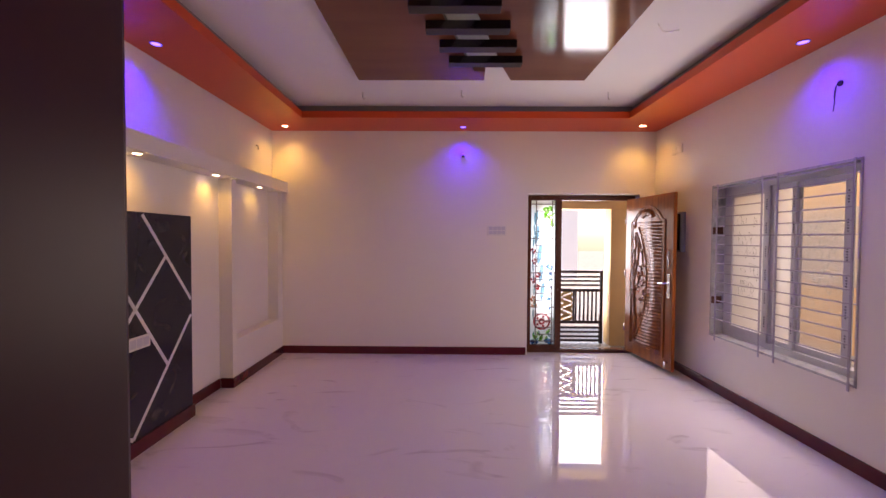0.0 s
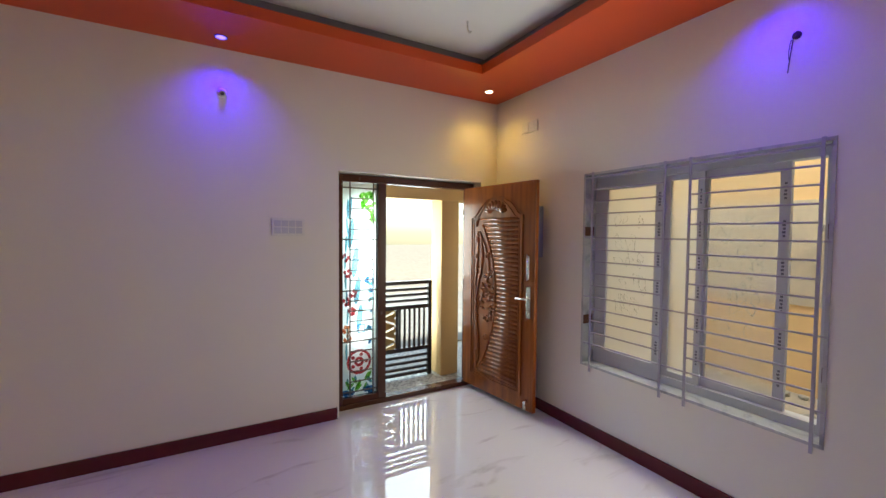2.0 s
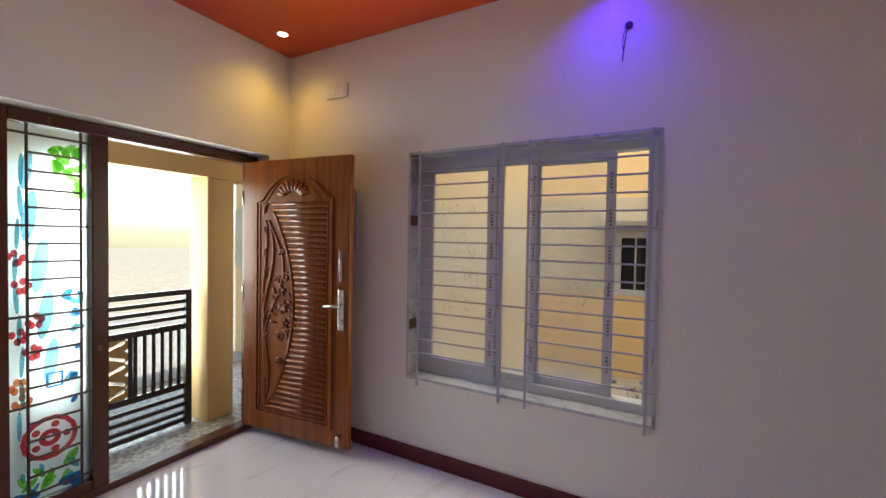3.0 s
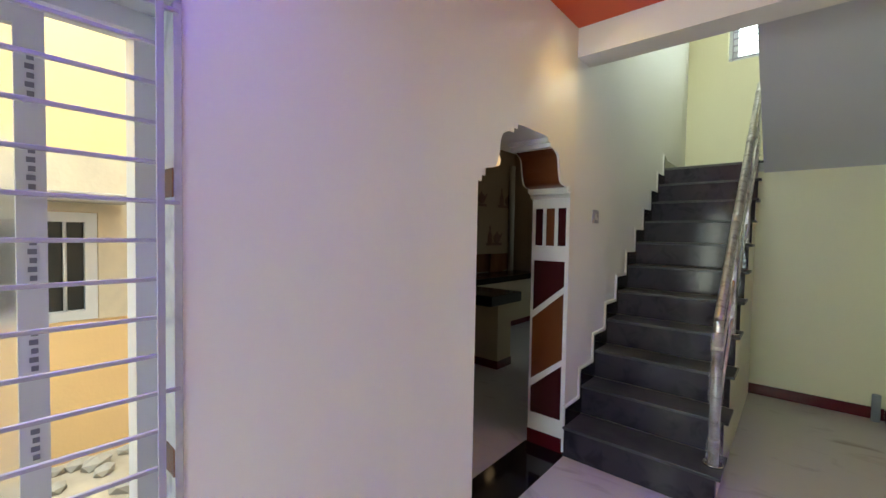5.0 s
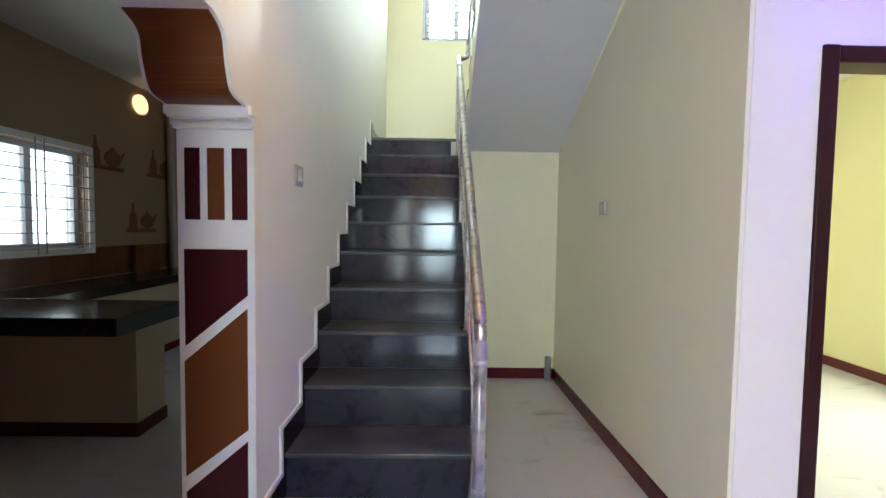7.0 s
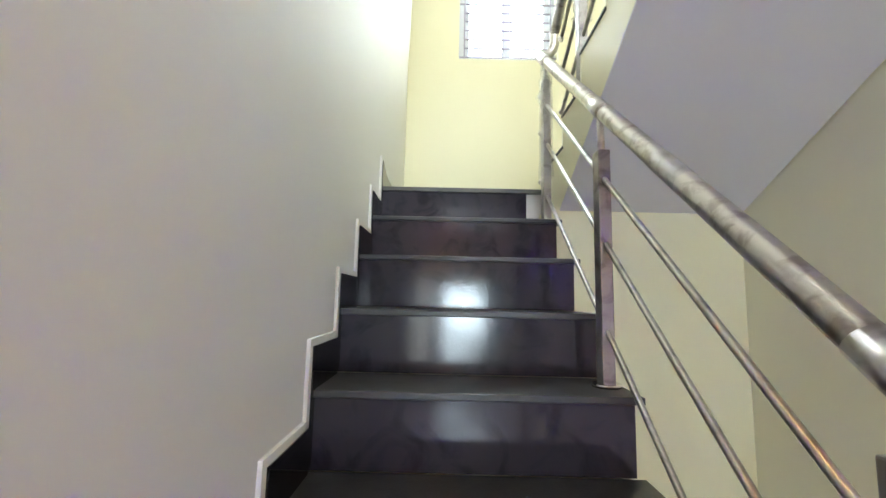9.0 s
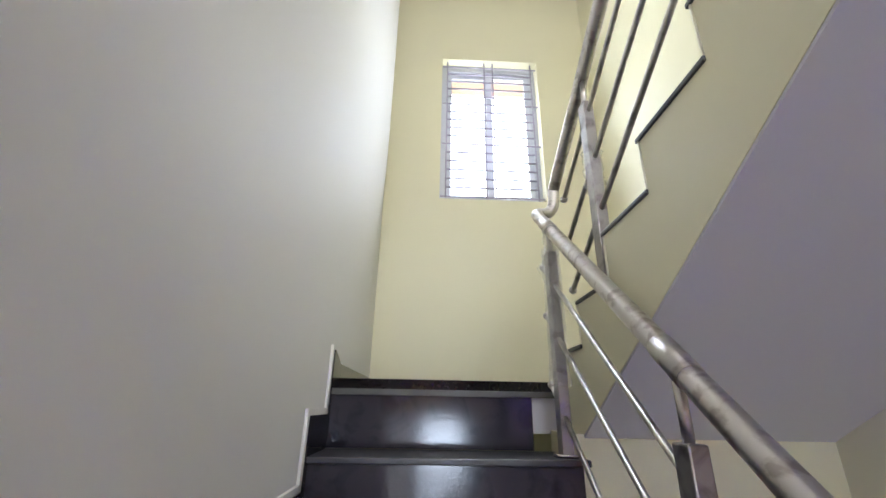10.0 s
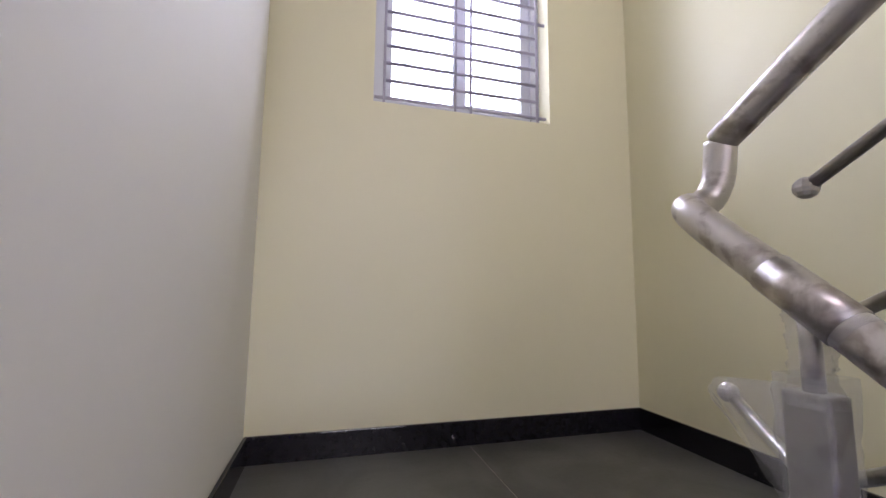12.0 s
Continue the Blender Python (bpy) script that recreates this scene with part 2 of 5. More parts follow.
_t.links.new(_tr.outputs[0], _mx.inputs[1])
_t.links.new(_t.nodes["Principled BSDF"].outputs[0], _mx.inputs[2])
_t.links.new(_mx.outputs[0], _t.nodes["Material Output"].inputs["Surface"])

# ---------- builders ----------


def bm_new():
    return bmesh.new()


def add_box(bm, lo, hi, bevel=0.0):
    x0, y0, z0 = (min(a, b) for a, b in zip(lo, hi))
    x1, y1, z1 = (max(a, b) for a, b in zip(lo, hi))
    vs = [bm.verts.new(p) for p in ((x0, y0, z0), (x1, y0, z0), (x1, y1, z0), (x0, y1, z0), (x0, y0, z1), (x1, y0, z1), (x1, y1, z1), (x0, y1, z1))]
    fs = [bm.faces.new([vs[i] for i in q]) for q in ((0, 3, 2, 1), (4, 5, 6, 7), (0, 1, 5, 4), (1, 2, 6, 5), (2, 3, 7, 6), (3, 0, 4, 7))]
    if bevel:
        es = list({e for f in fs for e in f.edges})
        bmesh.ops.bevel(bm, geom=es, offset=bevel, segments=2, affect="EDGES", profile=0.5)
    return bm


def box(lo, hi, bevel=0.0):
    return add_box(bm_new(), lo, hi, bevel)


def add_tube(bm, pts, r, seg=10, cap=True):
    """A round bar along a line of points."""
    pts = [Vector(p) for p in pts]
    rings = []
    for i, p in enumerate(pts):
        d = (pts[min(i + 1, len(pts) - 1)] - pts[max(i - 1, 0)]).normalized()
        up = Vector((0, 0, 1)) if abs(d.z) < 0.95 else Vector((1, 0, 0))
        u = d.cross(up).normalized()
        v = u.cross(d).normalized()
        rad = r[i] if isinstance(r, (list, tuple)) else r
        rings.append([bm.verts.new(p + u * (rad * math.cos(2 * math.pi * k / seg)) + v * (rad * math.sin(2 * math.pi * k / seg))) for k in range(seg)])
    for a, b in zip(rings, rings[1:]):
        for k in range(seg):
            f = bm.faces.new((a[k], a[(k + 1) % seg], b[(k + 1) % seg], b[k]))
            f.smooth = True
    if cap:
        bm.faces.new(rings[0])
        bm.faces.new(list(reversed(rings[-1])))
    bmesh.ops.recalc_face_normals(bm, faces=bm.faces[:])
    return bm


def tube(pts, r, seg=10):
    return add_tube(bm_new(), pts, r, seg)


def add_prism(bm, outline, axis, a, b, bevel=0.0):
    """An outline in the two other axes, pushed along axis from a to b."""
    def at(p, q):
        return {"x": (q, p[0], p[1]), "y": (p[0], q, p[1]), "z": (p[0], p[1], q)}[axis]
    lo = [bm.verts.new(at(p, a)) for p in outline]
    hi = [bm.verts.new(at(p, b)) for p in outline]
    n = len(outline)
    fs = [bm.faces.new(lo), bm.faces.new(list(reversed(hi)))]
    for i in range(n):
        fs.append(bm.faces.new((lo[i], hi[i], hi[(i + 1) % n], lo[(i + 1) % n])))
    bmesh.ops.recalc_face_normals(bm, faces=fs)
    if bevel:
        bmesh.ops.bevel(bm, geom=list(fs[0].edges) + list(fs[1].edges), offset=bevel, segments=2, affect="EDGES", profile=0.5)
    return bm


def prism(outline, axis, a, b, bevel=0.0):
    return add_prism(bm_new(), outline, axis, a, b, bevel)


def smooth_line(pts, n=6):
    """A Catmull-Rom curve through the points."""
    pts = [Vector(p) for p in pts]
    out = []
    for i in range(len(pts) - 1):
        p0, p1, p2, p3 = pts[max(i - 1, 0)], pts[i], pts[i + 1], pts[min(i + 2, len(pts) - 1)]
        for k in range(n):
            t = k / n
            out.append(0.5 * ((2 * p1) + (p2 - p0) * t + (2 * p0 - 5 * p1 + 4 * p2 - p3) * t * t + (3 * p1 - p0 - 3 * p2 + p3) * t ** 3))
    out.append(pts[-1])
    return out


def world_of(ob):
    m = ob.matrix_basis.copy()
    while ob.parent:
        ob = ob.parent
        m = ob.matrix_basis @ m
    return m


def mesh_of(name, bm, mat):
    me = bpy.data.meshes.new(name)
    bm.to_mesh(me)
    bm.free()
    me.materials.append(mat)
    return me


def thing(name, at, label, category, group="", turn=0.0):
    """A thing of several parts: an Empty at its base."""
    ob = new(name)
    ob.empty_display_size = 0.1
    ob.matrix_basis = pose(*at, 0, 0, turn)
    return tagged(ob, label, category, group)


def part(name, bm, mat, parent, label="", local=False):
    """One mesh under a thing or a part, built in the world's axes (local: in its parent's)."""
    if not local:
        bm.transform(world_of(parent).inverted())
    ob = new(name, mesh_of(name, bm, mat))
    ob.parent = parent
    return tagged(ob, label) if label else ob


def solid(name, bm, mat, label="", category="", group="", kind=""):
    """A thing or a piece of the setting that is one mesh."""
    xs = [v.co for v in bm.verts]
    c = Vector(((min(v.x for v in xs) + max(v.x for v in xs)) / 2, (min(v.y for v in xs) + max(v.y for v in xs)) / 2, min(v.z for v in xs)))
    bm.transform(Matrix.Translation(-c))
    ob = new(name, mesh_of(name, bm, mat))
    ob.matrix_basis = Matrix.Translation(c)
    return tagged(ob, label, category, group, kind)


def slab_with_holes(axis, a, b, u0, u1, v0, v1, holes=()):
    """A wall or slab between a and b on axis, u and v the two other axes in order, holes as (u0, u1, v0, v1)."""
    us = sorted({u0, u1, *[h for q in holes for h in q[:2]]})
    vs = sorted({v0, v1, *[h for q in holes for h in q[2:]]})
    us, vs = [u for u in us if u0 <= u <= u1], [v for v in vs if v0 <= v <= v1]
    full = {}
    for i in range(len(us) - 1):
        for j in range(len(vs) - 1):
            cu, cv = (us[i] + us[i + 1]) / 2, (vs[j] + vs[j + 1]) / 2
            full[i, j] = not any(q[0] < cu < q[1] and q[2] < cv < q[3] for q in holes)
    bm = bm_new()
    seen = {}

    def vert(q, i, j):
        key = (q, i, j)
        if key not in seen:
            u, v = us[i], vs[j]
            seen[key] = bm.verts.new({"x": (q, u, v), "y": (u, q, v), "z": (u, v, q)}[axis])
        return seen[key]
    for (i, j), on in full.items():
        if not on:
            continue
        for q in (a, b):
            bm.faces.new((vert(q, i, j), vert(q, i + 1, j), vert(q, i + 1, j + 1), vert(q, i, j + 1)))
        for (di, dj), (p, r) in (((-1, 0), ((i, j), (i, j + 1))), ((1, 0), ((i + 1, j), (i + 1, j + 1))), ((0, -1), ((i, j), (i + 1, j))), ((0, 1), ((i, j + 1), (i + 1, j + 1)))):
            if not full.get((i + di, j + dj), False):
                bm.faces.new((vert(a, *p), vert(b, *p), vert(b, *r), vert(a, *r)))
    bmesh.ops.recalc_face_normals(bm, faces=bm.faces[:])
    return bm


def structure(name, bm, mat, label=""):
    return solid(name, bm, mat, label, kind="structure")


# ---------- plan ----------
NY, WX, SOFF, CEILZ = 4.938, -4.905, 2.868, 3.022
LOWX = -4.775          # lower, built-out west wall
G, R, Y1 = 0.2475, 0.206, 0.06
LANDZ, LANDY, BACKY = 2.266, 0.06 - 0.2475 * 10, -3.565
SX = -0.875            # open side of the flight
PASSX = -1.768
UPX = -1.715
TOPZ = 5.92

# ---------- floors and ceilings ----------
structure("floor", slab_with_holes("z", -0.15, 0.0, -6.2, 3.1, -4.2, NY + 0.24), FLOOR, "glossy white marble floor with faint grey veins")
structure("ground", box((-60, -60, -0.45), (60, 60, -0.30)), RUBBLE, "bare earth ground around the house")
structure("ceiling", slab_with_holes("z", CEILZ, CEILZ + 0.25, WX - 0.4, 0.23, -0.21, NY + 0.23), CEIL, "plain white plaster ceiling")
structure("ceiling_soffit", slab_with_holes("z", SOFF, SOFF + 0.075, WX, 0.0, 0.0, NY, [(-4.315, -0.59, 0.59, 4.365)]), ORANGE, "glossy orange painted ceiling border")
# ceiling recess whose shadow gap is painted in dark grey
structure("ceiling_cove", slab_with_holes("z", SOFF + 0.075, CEILZ, WX, 0.0, 0.0, NY, [(-4.385, -0.52, 0.52, 4.435)]), COVE, "recess above the orange border, its shade painted dark grey")

# ---------- hall walls ----------
structure("wall_north", slab_with_holes("y", NY, NY + 0.23, -5.4, 0.23, 0.0, CEILZ, [(-1.614, -0.19, 0.0, 2.075)]), WALL, "off-white painted wall beside the entrance")
structure("wall_east", slab_with_holes("x", 0.0, 0.23, 1.6, NY, 0.0, CEILZ, [(2.33, 3.808, 0.542, 2.035)]), WALL, "off-white painted wall with the grilled window")
_h = [(1.105, 1.735), (1.075, 1.735), (1.075, 1.765), (1.045, 1.765), (1.045, 1.80)]
_c = [(p.x, p.y) for p in smooth_line([(1.03, 1.805, 0), (0.955, 1.825, 0), (0.925, 1.90, 0), (0.905, 1.985, 0), (0.84, 2.02, 0)], 6)]
_t = [(0.79, 2.02), (0.79, 2.045), (0.755, 2.045), (0.755, 2.07), (0.70, 2.075)]
ARCH = _h + _c + _t
ARCH = ARCH + [(1.16 - y, z) for y, z in reversed(ARCH)]
structure("wall_arch", prism([(1.6, 0), (1.105, 0)] + ARCH + [(0.055, 0), (0.0, 0), (0.0, CEILZ), (1.6, CEILZ)], "x", 0.0, 0.275), WALL, "off-white painted wall around the arch")
structure("wall_stair_east", slab_with_holes("x", 0.0, 0.23, -2.5, 0.0, 0.0, TOPZ + 0.2), WALL_STAIR, "smooth white painted wall beside the stairs")
_b = bm_new()
_ys = [-2.5 - 0.74 * k / 16 for k in range(17)] + [-3.24 - 0.10 * k / 5 for k in range(1, 6)] + [-3.41, -3.49, BACKY]
_zs = [2.27 + 3.85 * k / 16 for k in range(17)]
_g = {}
for i, y in enumerate(_ys):
    for j, z in enumerate(_zs):
        rise = max(0.0, min(1.0, (-2.62 - y) / 0.62))
        fall = max(0.0, min(1.0, (-3.24 - y) / 0.10))
        high = max(0.0, min(1.0, (z - 2.62) / 1.3))
        bulge = 0.050 * rise ** 3 * (1 - fall) * high * high * (3 - 2 * high)
        _g[i, j] = _b.verts.new((-bulge, y, z))
for i in range(24):
    for j in range(16):
        _b.faces.new((_g[i, j], _g[i + 1, j], _g[i + 1, j + 1], _g[i, j + 1])).smooth = True
add_box(_b, (0.002, BACKY - 0.23, 0.0), (0.23, -2.5, TOPZ + 0.2))
structure("wall_stair_east_end", _b, WALL_STAIR, "gently bulging white plaster wall beside the landing")
structure("wall_west_upper", slab_with_holes("x", WX - 0.24, WX, 0.0, NY, 0.0, CEILZ), WALL, "off-white painted wall behind the niche")
structure("wall_west_block", slab_with_holes("x", WX, LOWX, 3.70, NY, 0.0, 2.075, [(3.78, 4.80, 0.465, 2.075)]), WALL, "off-white built-out wall with a recessed alcove")
structure("wall_west_ledge", box((WX, 0.9, 2.075), (-4.70, NY, 2.205), 0.004), WALL, "white ledge over the niche with small downlights")
structure("wall_south", slab_with_holes("y", -0.245, 0.0, -5.4, -1.83, 0.0, CEILZ, [(-2.955, -2.09, 0.0, 2.10)]), WALL, "off-white painted wall with the bedroom doorway")
structure("beam_stair", box((-1.83, -0.21, 2.675), (0.0, 0.0, CEILZ)), WALL, "plain white beam over the stair opening")

# ---------- stair hall ----------
structure("wall_passage", prism([(PASSX, -2.25), (-1.811, -0.0015), (-1.829, -0.0015), (-1.829, -0.246), (PASSX - 0.2, -0.246), (PASSX - 0.2, -2.25)], "z", 0.0, CEILZ), WALL_CREAM, "cream painted wall beside the passage")
structure("wall_under_landing", slab_with_holes("y", -2.45, -2.25, PASSX, SX + 0.03, 0.0, 2.13), WALL_YELLOW, "pale yellow wall below the landing")
structure("wall_stair_west", prism([(BACKY - 0.23, 2.13), (-2.26, 2.13), (-0.565, 3.045), (-0.5, TOPZ), (BACKY - 0.23, TOPZ)], "x", UPX - 0.25, UPX), WALL_YELLOW, "pale yellow wall beside the upper flight")
structure("wall_stair_back", slab_with_holes("y", BACKY - 0.23, BACKY, UPX, 0.0, 0.0, TOPZ, [(-1.268, -0.428, 3.70, 5.10)]), WALL_YELLOW, "pale yellow wall with the tall stair window")
structure("ceiling_stair", box((UPX - 0.25, BACKY - 0.23, TOPZ), (0.23, 2.5, TOPZ + 0.2)), CEIL, "plain white ceiling over the stairwell")
structure("wall_upper_north", box((UPX - 4, 2.3, 3.31), (0.23, 2.5, TOPZ)), WALL, "plain upper hall wall")
structure("wall_upper_east", box((0.0, 0.0, 3.31), (0.23, 2.3, TOPZ)), WALL, "plain upper hall wall")
structure("wall_upper_side", slab_with_holes("x", UPX - 4.2, UPX - 4.0, -0.5, 2.5, 3.31, TOPZ), WALL, "plain upper hall wall")
structure("wall_upper_south", box((UPX - 4, -0.7, 3.31), (UPX - 0.25, -0.5, TOPZ)), WALL, "plain upper hall wall")
structure("ceiling_upper", box((UPX - 4.2, -0.7, TOPZ), (UPX - 0.25, 2.5, TOPZ + 0.2)), CEIL, "plain upper hall ceiling")

# ---------- stairs ----------
stairs = thing("staircase", (-0.44, 0.06, 0.0), "dark dusty granite staircase with eleven steps", "staircase")
part("carcass", prism([(Y1 - 0.03, 0.0)] + [q for k in range(1, 11) for q in ((Y1 - 0.03 - G * (k - 1), R * k - 0.02), (Y1 - 0.03 - G * k, R * k - 0.02))] + [(LANDY - 0.03, 0.0)], "x", SX + 0.025, -0.001), WALL_CREAM, stairs, "cream plastered masonry core")
for k in range(1, 12):
    y = Y1 - G * (k - 1)
    z = R * k
    right = SX if k < 11 else -0.785
    yf = y + (0.035 if k == 1 else 0.0)
    part("riser", box((right + 0.012, y - 0.03, z - R + 0.001), (-0.002, yf - 0.012, z - 0.02)), GRANITE, stairs)
    if k < 11:
        part("tread", box((SX - 0.012, y - G - 0.012, z - 0.02), (-0.002, yf, z), 0.004), TREAD, stairs, "dusty grey granite tread")
    # skirting plate on the wall beside each step
    top, h = z, 0.115
    part("skirting_plate", prism([(y + 0.012, z - R + 0.002), (y + 0.012, z + h * 0.72), (y + 0.004, z + h), (y - 0.02, z + h), (y - G + 0.012, z + h), (y - G + 0.012, z + 0.0)] if k < 11 else
         [(y + 0.012, z - R + 0.002), (y + 0.012, z + 0.13), (y, z + 0.14), (y - 0.13, z + 0.095), (y - 0.13, z)], "x", -0.014, 0.004), BLACKSKIRT, stairs, "polished black granite skirting")
    part("skirting_trim", prism([(y + 0.034, z - R + 0.03), (y + 0.034, z + h + 0.020), (y - G + 0.02, z + h + 0.020), (y - G + 0.02, z + h), (y + 0.012, z + h), (y + 0.012, z - R + 0.03)] if k < 11 else
         [(y + 0.034, z - R + 0.03), (y + 0.034, z + 0.155), (y + 0.012, z + 0.155), (y + 0.012, z - R + 0.03)], "x", -0.010, 0.003), WALL_STAIR, stairs, "white plaster line along the skirting")

landing = thing("landing", (-0.85, -3.0, LANDZ - 0.15), "grey stone stair landing with black skirting", "landing")
tagged(landing, kind="structure")
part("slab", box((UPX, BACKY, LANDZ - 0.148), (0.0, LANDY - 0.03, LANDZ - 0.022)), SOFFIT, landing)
for i, (x0, x1) in enumerate(((-0.86, -0.002), (UPX + 0.002, -0.863))):
    part("stone_slab", box((x0, BACKY + 0.002, LANDZ - 0.022), (x1, LANDY if i == 0 else LANDY - 0.02, LANDZ), 0.002), LANDING, landing)
part("grout_line", box((-0.8628, BACKY + 0.014, LANDZ - 0.02), (-0.8602, LANDY - 0.03, LANDZ - 0.001)), CONCRETE, landing)
part("skirting", box((UPX + 0.002, BACKY + 0.001, LANDZ), (-0.002, BACKY + 0.014, LANDZ + 0.098), 0.002), BLACKSKIRT, landing, "polished black granite skirting")
part("skirting", box((-0.014, BACKY + 0.014, LANDZ), (-0.001, LANDY - 0.13, LANDZ + 0.098), 0.002), BLACKSKIRT, landing)
part("skirting", box((UPX + 0.001, BACKY + 0.014, LANDZ), (UPX + 0.014, LANDY - 0.06, LANDZ + 0.098), 0.002), BLACKSKIRT, landing)

G2, R2, YB, FX = 0.27, 0.1525, -2.455, -0.90
upper = thing("upper_staircase", (-1.3, YB, LANDZ), "cream plastered upper flight with dark tread edges", "staircase")
prof = [(YB + 0.02, LANDZ - 0.14)]
for k in range(1, 8):
    prof += [(YB + G2 * (k - 1), LANDZ + R2 * (k - 1)), (YB + G2 * (k - 1), LANDZ + R2 * k - 0.014)]
    prof += [(YB + G2 * k, LANDZ + R2 * k - 0.014)] if k < 7 else []
prof = prof[:1] + prof[2:] + [(YB + G2 * 7, LANDZ + R2 * 7 - 0.014), (YB + G2 * 7, LANDZ + R2 * 7 - 0.28), (-2.25, 2.128)]
part("waist", prism(prof, "x", UPX + 0.001, FX), WALL_YELLOW, upper, "cream plastered stair side")
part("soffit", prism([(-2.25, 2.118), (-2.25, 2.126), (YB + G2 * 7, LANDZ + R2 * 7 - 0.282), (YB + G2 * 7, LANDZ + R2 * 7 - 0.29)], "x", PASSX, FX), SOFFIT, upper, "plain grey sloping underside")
for k in range(1, 8):
    part("tread", box((UPX + 0.002, YB + G2 * (k - 1) - 0.012, LANDZ + R2 * k - 0.014), (FX + 0.006, YB + G2 * k - (0.0 if k < 7 else 0), LANDZ + R2 * k), 0.003), TREAD, upper, "grey granite tread")
    part("riser", box((UPX + 0.002, YB + G2 * (k - 1) - 0.004, LANDZ + R2 * (k - 1)), (FX + 0.004, YB + G2 * (k - 1) + 0.001, LANDZ + R2 * k - 0.014)), WALL_CREAM, upper)
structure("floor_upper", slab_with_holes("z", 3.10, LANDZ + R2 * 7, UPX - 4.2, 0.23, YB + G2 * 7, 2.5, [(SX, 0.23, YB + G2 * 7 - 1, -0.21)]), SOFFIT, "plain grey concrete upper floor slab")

# railing of the first flight
RX = -0.835
SL = R / G


def rail_z(y):
    return 3.006 - 0.843 * (y + 2.394)


railing = thing("stair_railing", (RX, -1.2, 0.2), "film-wrapped stainless steel stair railing on the granite flight", "railing")
posts = [(-0.752, R * 4), (-1.556, R * 7), (-2.250, R * 10)]
hand = smooth_line([(RX, -0.05, rail_z(-0.05) - 0.07), (RX, -0.052, rail_z(-0.05) - 0.035), (RX, -0.068, rail_z(-0.068) - 0.006), (RX, -0.10, rail_z(-0.10))], 5)[:-1] + [(RX, -0.128 - 0.0781 * k, rail_z(-0.128 - 0.0781 * k)) for k in range(29)]
elbow = smooth_line([(RX, -2.36, rail_z(-2.36)), (RX - 0.003, -2.40, rail_z(-2.40)), (RX - 0.022, -2.43, 3.032), (RX - 0.055, -2.442, 3.040), (RX - 0.082, -2.440, 3.058), (RX - 0.094, -2.432, 3.095), (RX - 0.095, -2.425, 3.155)], 6)
part("handrail", tube(hand + elbow, 0.0255, 16), STEEL, railing, "round brushed steel handrail in torn film")
for y in (-0.42, -1.12, -1.95, -2.20):
    part("film_band", tube([(RX, y, rail_z(y)), (RX, y - 0.09, rail_z(y - 0.09))], 0.0264, 16), FILM, railing, "torn clear film")
newel = part("newel_post", tube([(RX, -0.05, R), (RX, -0.05, rail_z(-0.05) - 0.068)], 0.026, 16), STEELPOST, railing, "round steel newel wrapped in clear film")
part("base_plate", tube([(RX, -0.05, R), (RX, -0.05, R + 0.012)], 0.05, 18), CHROME, newel)
for z in (0.34, 0.86):
    part("tie", tube([(RX, -0.05, z), (RX, -0.05, z + 0.02)], 0.0285, 14), STEELDARK, newel)


def film(cx, cy, z0, z1, wide, parent, seed, loose=1.0, square=0.0):
    """A crumpled clear sleeve round a post."""
    r = random.Random(seed)
    bm, n, rows = bm_new(), 22, 44
    g = {}
    for j in range(rows + 1):
        for k in range(n):
            a = 2 * math.pi * k / n
            rad = wide * (1 + 0.42 * loose * noise.noise(Vector((math.cos(a) * 2, math.sin(a) * 2 + seed, j * 0.16))) + 0.22 * loose * noise.noise(Vector((math.cos(a) * 5, math.sin(a) * 5 + seed, j * 0.5))) + r.uniform(-0.03, 0.03)) * (1.0 + 0.35 * loose * max(0.0, 1 - j / 9))
            rad *= max(abs(math.cos(a)), abs(math.sin(a))) ** -square
            g[j, k] = bm.verts.new((cx + rad * math.cos(a), cy + rad * math.sin(a), z0 + (z1 - z0) * j / rows))
    for j in range(rows):
        for k in range(n):
            bm.faces.new((g[j, k], g[j, (k + 1) % n], g[j + 1, (k + 1) % n], g[j + 1, k])).smooth = True
    return part("plastic_film", bm, FILM, parent, "crumpled clear plastic film")


for i, (y, z) in enumerate(posts):
    p = part("post", box((RX - 0.019, y - 0.026, z), (RX + 0.019, y + 0.026, z + 0.715), 0.004), STEELPOST, railing, "square steel post wrapped in clear film")
    part("pin", tube([(RX, y, z + 0.71), (RX, y, rail_z(y) - 0.015)], 0.011, 10), STEELDARK, p)
    part("base_plate", tube([(RX, y, z), (RX, y, z + 0.010)], 0.042, 16), CHROME, p)
    part("collar", tube([(RX, y - 0.04, rail_z(y - 0.04)), (RX, y + 0.04, rail_z(y + 0.04))], 0.0275, 16), STEEL, p)
    if i == 2:
        film(RX, y, z + 0.22, z + 0.735, 0.029, p, 3, 0.35, 1.0)
        film(RX, y, z + 0.70, rail_z(y) - 0.01, 0.022, p, 6, 0.8)
film(RX, -0.05, R + 0.02, rail_z(-0.05) - 0.08, 0.030, newel, 5)
for h in (0.14, 0.40, 0.60):
    r = part("rod", tube([(RX, -0.05, R + h + 0.02), (RX, -2.36, R * 10 + h + 0.09)], 0.0085, 8), STEELDARK, railing)
    e = bm_new()
    bmesh.ops.create_uvsphere(e, u_segments=10, v_segments=8, radius=0.014, matrix=Matrix.Translation((RX, -2.36, R * 10 + h + 0.09)))
    part("end_ball", e, STEELDARK, r)

